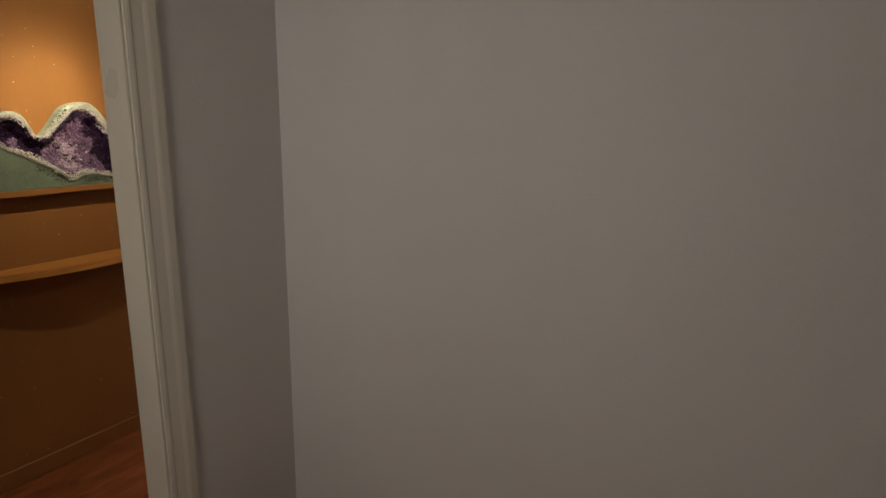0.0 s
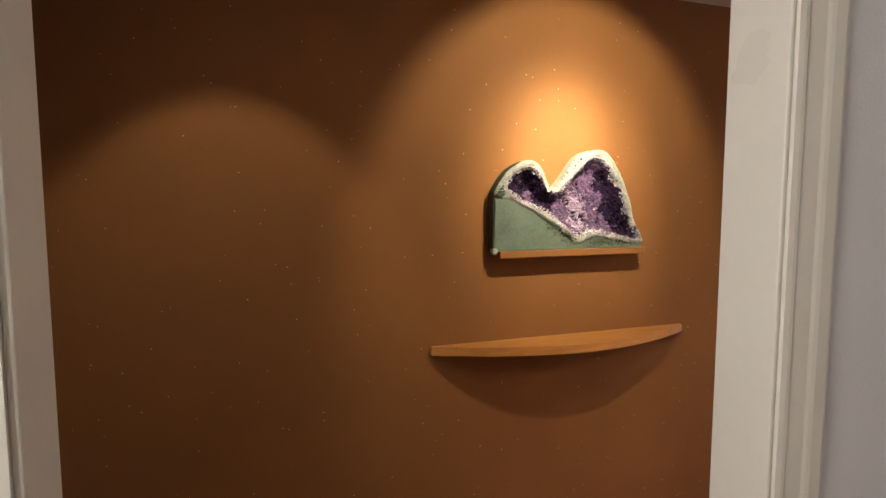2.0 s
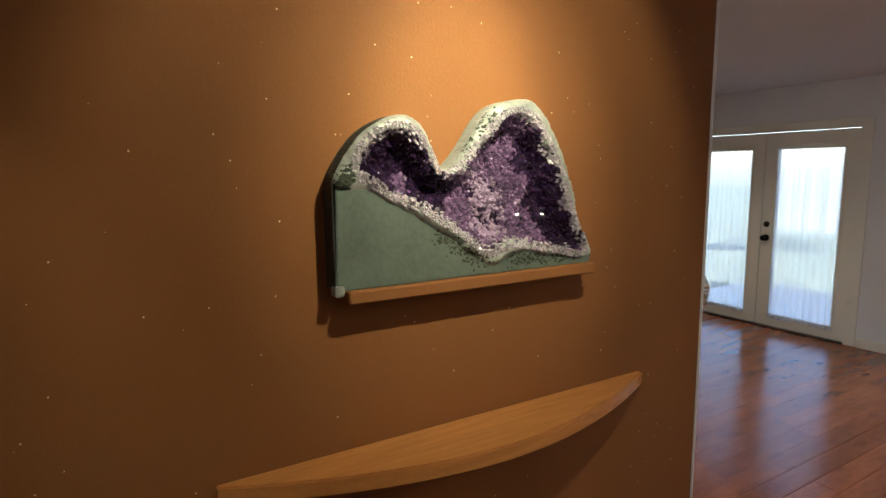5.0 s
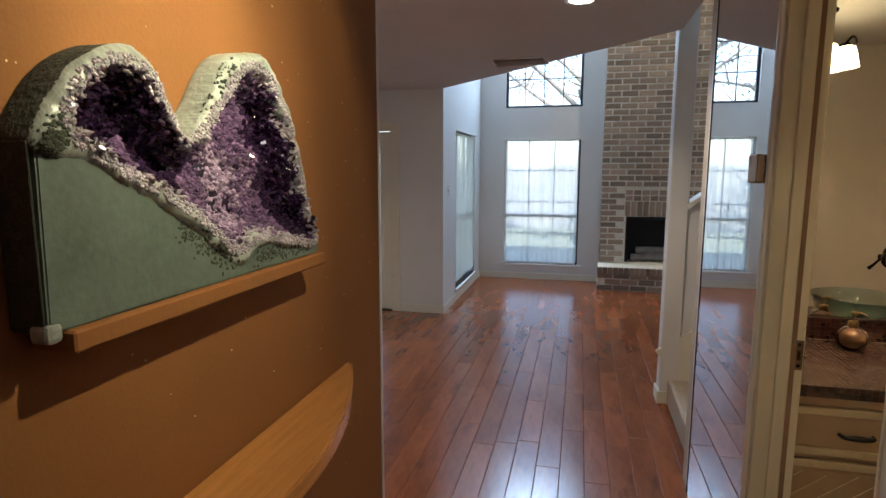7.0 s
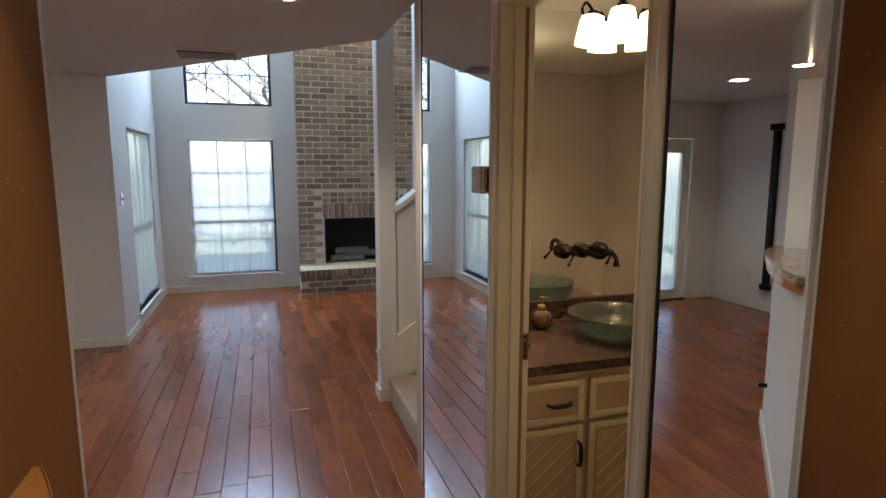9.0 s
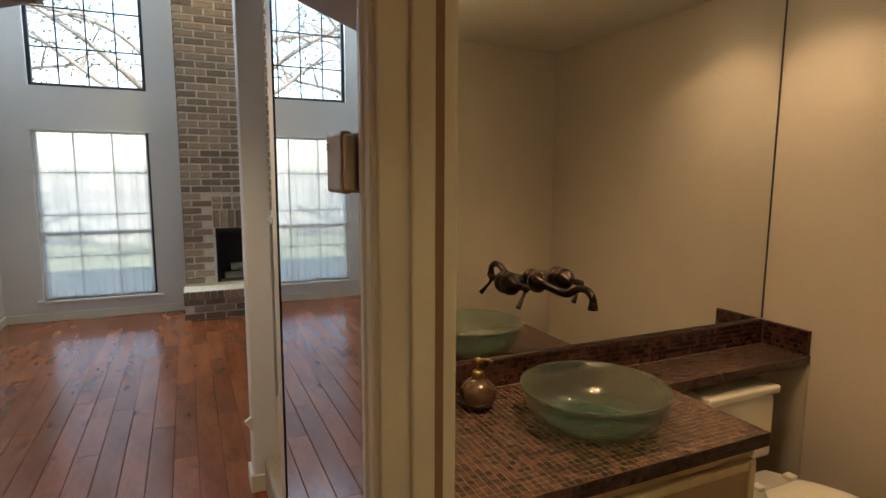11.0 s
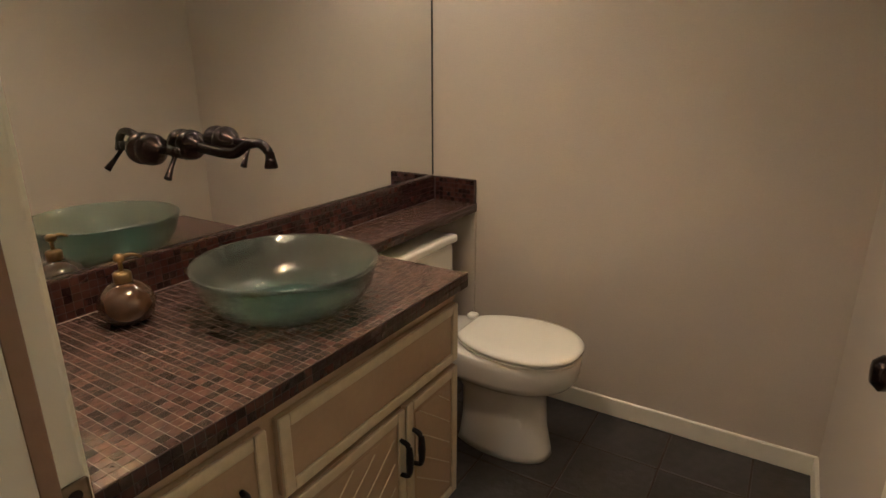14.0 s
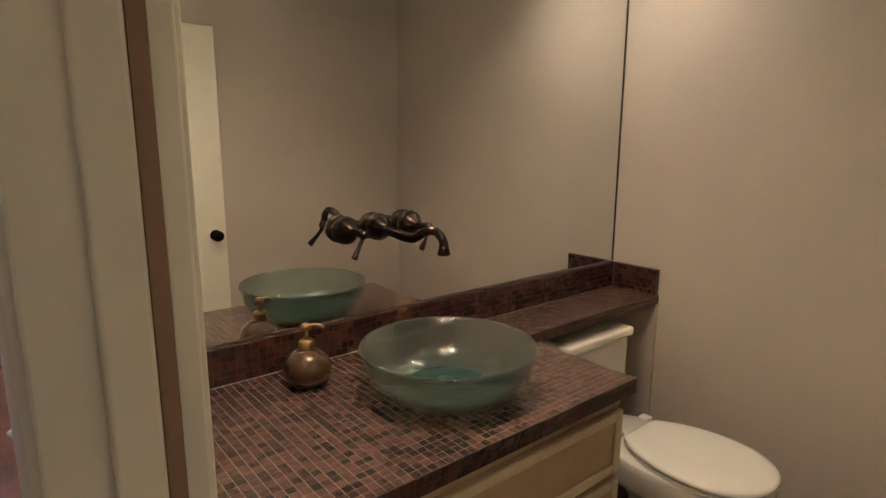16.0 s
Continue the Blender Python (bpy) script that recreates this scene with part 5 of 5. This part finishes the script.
def bath_light():
    cx, cy, zt = 1.855, 2.11, CE - 0.055
    c = thing("bathroom_ceiling_light", "bronze ceiling light with five lit frosted glass shades", "ceiling light", cx, cy, CE)
    part("canopy", lathe([(0.0, 0.0), (0.075, 0.0), (0.072, -0.012), (0.03, -0.026), (0.012, -0.036), (0.0, -0.036)], 32, (cx, cy, CE)), BRONZE, c, smooth=True)
    part("stem", tube([(cx, cy, CE - 0.03), (cx, cy, CE - 0.14), (cx, cy, CE - 0.265)], [0.010, 0.014, 0.018], 14), BRONZE, c, smooth=True)
    p = Vector((cx, cy, zt))
    for k in range(5):
        a = 2 * math.pi * k / 5 + 0.35
        u = Vector((math.cos(a), math.sin(a), 0))
        arm = part("arm", tube([p + Vector((0, 0, -0.17)), p + u * 0.05 + Vector((0, 0, -0.215)), p + u * 0.11 + Vector((0, 0, -0.20)), p + u * 0.16 + Vector((0, 0, -0.13)), p + u * 0.145 + Vector((0, 0, -0.095)), p + u * 0.118 + Vector((0, 0, -0.125))], 0.006, 10), BRONZE, c, smooth=True)
        # the shades splay outwards from the stem
        m = Matrix.Translation(p + u * 0.115 + Vector((0, 0, -0.128))) @ Matrix.Rotation(a, 4, "Z") @ Matrix.Rotation(radians(-6), 4, "Y")
        for nm, prof, mat, label in (("socket", [(0.0, 0.0), (0.022, 0.0), (0.026, -0.02), (0.0, -0.02)], BRONZE, ""), ("shade", [(0.024, -0.014), (0.044, -0.022), (0.050, -0.047), (0.058, -0.122), (0.060, -0.130), (0.056, -0.128), (0.047, -0.048), (0.041, -0.026), (0.022, -0.018)], SHADE, "lit frosted glass shade")):
            bm = lathe(prof, 28)
            bmesh.ops.transform(bm, matrix=m, verts=bm.verts)
            part(nm, bm, mat, arm, label, smooth=True)
        lamp("bath_bulb", "POINT", m @ Matrix.Translation((0, 0, -0.090)), 1.6, (1.0, 0.675, 0.39), 0.014)
bath_light()


# ---- outside the windows ----
def fence():
    f = thing("garden_fence", "weathered wooden garden fence behind the lawn", "fence", 0, 17, -0.15)
    me = mesh_of("board", box((0, 0, 0), (0.14, 0.02, 1.85), 0.004, 1), FENCEW)
    for i in range(110):
        ob = new("board", me)
        ob.parent = f
        ob.matrix_parent_inverse = f.matrix_basis.inverted()
        ob.matrix_basis = Matrix.Translation((-8.5 + i * 0.15, 17 + (0.01 if i % 2 else 0), -0.15))
    for z in (0.25, 1.35):
        part("rail", box((-8.6, 17.035, z), (8.1, 17.075, z + 0.09), 0.004, 1), FENCEW, f)
fence()


def oak(name, x, y, h, seed, lean=0.0):
    rnd = random.Random(seed)
    t = thing(name, "gnarled live oak with spreading limbs and sparse leaves", "tree", x, y, -0.15, "garden trees")
    part("trunk", tube([(x, y, -0.2), (x + lean * 0.3, y, h * 0.2), (x + lean * 0.8, y + 0.1, h * 0.4)], [0.34, 0.25, 0.20], 14), BARK, t, smooth=True)
    leaves = bmesh.new()
    for k in range(9):
        a = rnd.uniform(0, 6.28)
        r = rnd.uniform(1.6, 3.4)
        s = Vector((x + lean * 0.7, y + 0.1, h * rnd.uniform(0.28, 0.42)))
        e = s + Vector((math.cos(a) * r, math.sin(a) * r * 0.7, h * rnd.uniform(0.12, 0.55)))
        mid = (s + e) / 2 + Vector((rnd.uniform(-0.4, 0.4), rnd.uniform(-0.3, 0.3), rnd.uniform(0.1, 0.6)))
        part("limb", tube([s, mid, e], [0.08, 0.045, 0.018], 8), BARK, t, smooth=True)
        for tw in range(5):
            b = mid.lerp(e, rnd.random())
            q = b + Vector((rnd.uniform(-1, 1), rnd.uniform(-0.7, 0.7), rnd.uniform(-0.3, 0.9)))
            part("twig", tube([b, (b + q) / 2 + Vector((0, 0, 0.1)), q], [0.028, 0.016, 0.007], 6), BARK, t)
            for lf in range(30):
                c = b.lerp(q, rnd.uniform(0.2, 1.2)) + Vector((rnd.gauss(0, 0.26), rnd.gauss(0, 0.26), rnd.gauss(0, 0.2)))
                u = Vector((rnd.gauss(0, 1), rnd.gauss(0, 1), rnd.gauss(0, 1))).normalized() * 0.045
                w = u.cross(Vector((rnd.gauss(0, 1), rnd.gauss(0, 1), rnd.gauss(0, 1)))).normalized() * 0.02
                leaves.faces.new([leaves.verts.new(c - u), leaves.verts.new(c + w), leaves.verts.new(c + u), leaves.verts.new(c - w)])
    tagged(part("crown", leaves, LEAF, t), kind="stuff")


oak("oak_tree", 0.9, 13.0, 6.5, 3, 0.5)
oak("oak_tree", -3.2, 14.5, 7.0, 5, -0.4)
oak("oak_tree", -6.5, 9.5, 6.5, 8, 0.3)
oak("oak_tree", 3.6, 15.5, 7.5, 9, -0.5)


# ---- floors, piece by piece ----
def planks():
    rnd = random.Random(2)
    wd = 0.127
    meshes = {}
    rest = bmesh.new()
    n = 0
    def inside(x, y):
        if y < 1.6:
            return -0.02 < x < 1.32 if not (-0.76 < y < 0.28) else True
        return True
    x = -3.62
    while x < 4.9:
        y = -1.65 - rnd.uniform(0, 0.9)
        while y < 8.14:
            ln = rnd.choice((0.61, 0.92, 1.22, 1.22))
            y0, y1 = max(y, -1.62), min(y + ln, 8.145)
            y += ln
            if y1 - y0 < 0.05:
                continue
            if x > 1.2 and y0 < 1.0:
                y1 = min(y1, 1.04)
            if x > 1.09 and 0.5 < y0 < 2.80 and y1 > 1.05:
                if y1 < 2.85 and x > 1.2:
                    continue
                y0 = max(y0, 2.80) if x > 1.2 else y0
            near = -0.5 < x < 1.25 and y0 > 0.9 and n < 300 and y1 < 6.2
            if x > 1.25 and y0 > 1 and y1 < 4:
                continue
            if near:
                key = round(y1 - y0, 2)
                if key not in meshes:
                    meshes[key] = mesh_of("plank", box((0, 0, -0.03), (wd - 0.0008, key - 0.0008, 0.0), 0.0028, 1), WOOD)
                ob = new("plank", meshes[key])
                ob.parent = floor
                ob.matrix_parent_inverse = floor.matrix_basis.inverted()
                ob.matrix_basis = Matrix.Translation((x, y0, rnd.uniform(-0.0005, 0.0)))
                n += 1
            else:
                add_box(rest, (x, y0, -0.03), (x + wd - 0.0012, y1 - 0.0012, rnd.uniform(-0.0006, 0)))
        x += wd
    tagged(part("planks", rest, WOOD, floor, "red-brown planks"), kind="stuff")
planks()


def slate_floor():
    f = thing("floor_bath", "dark slate tile floor of the small bathroom", "floor", 2.2, 1.7, BZ, kind="structure")
    part("grout_bed", box((W0 + 0.06, BY0, BZ - 0.03), (BX, BY1, BZ - 0.003)), DARKGROUT, f, "dark grout")
    me = mesh_of("tile", box((0, 0, -0.01), (0.300, 0.300, 0.0), 0.003, 1), SLATE)
    rnd = random.Random(3)
    for i in range(7):
        for k in range(6):
            x, y = 1.30 + i * 0.306 - 0.02, BY0 - 0.10 + k * 0.306
            ob = new("tile", me)
            ob.parent = f
            ob.matrix_parent_inverse = f.matrix_basis.inverted()
            ob.matrix_basis = Matrix.Translation((x, y, BZ + rnd.uniform(-0.001, 0.001)))
slate_floor()
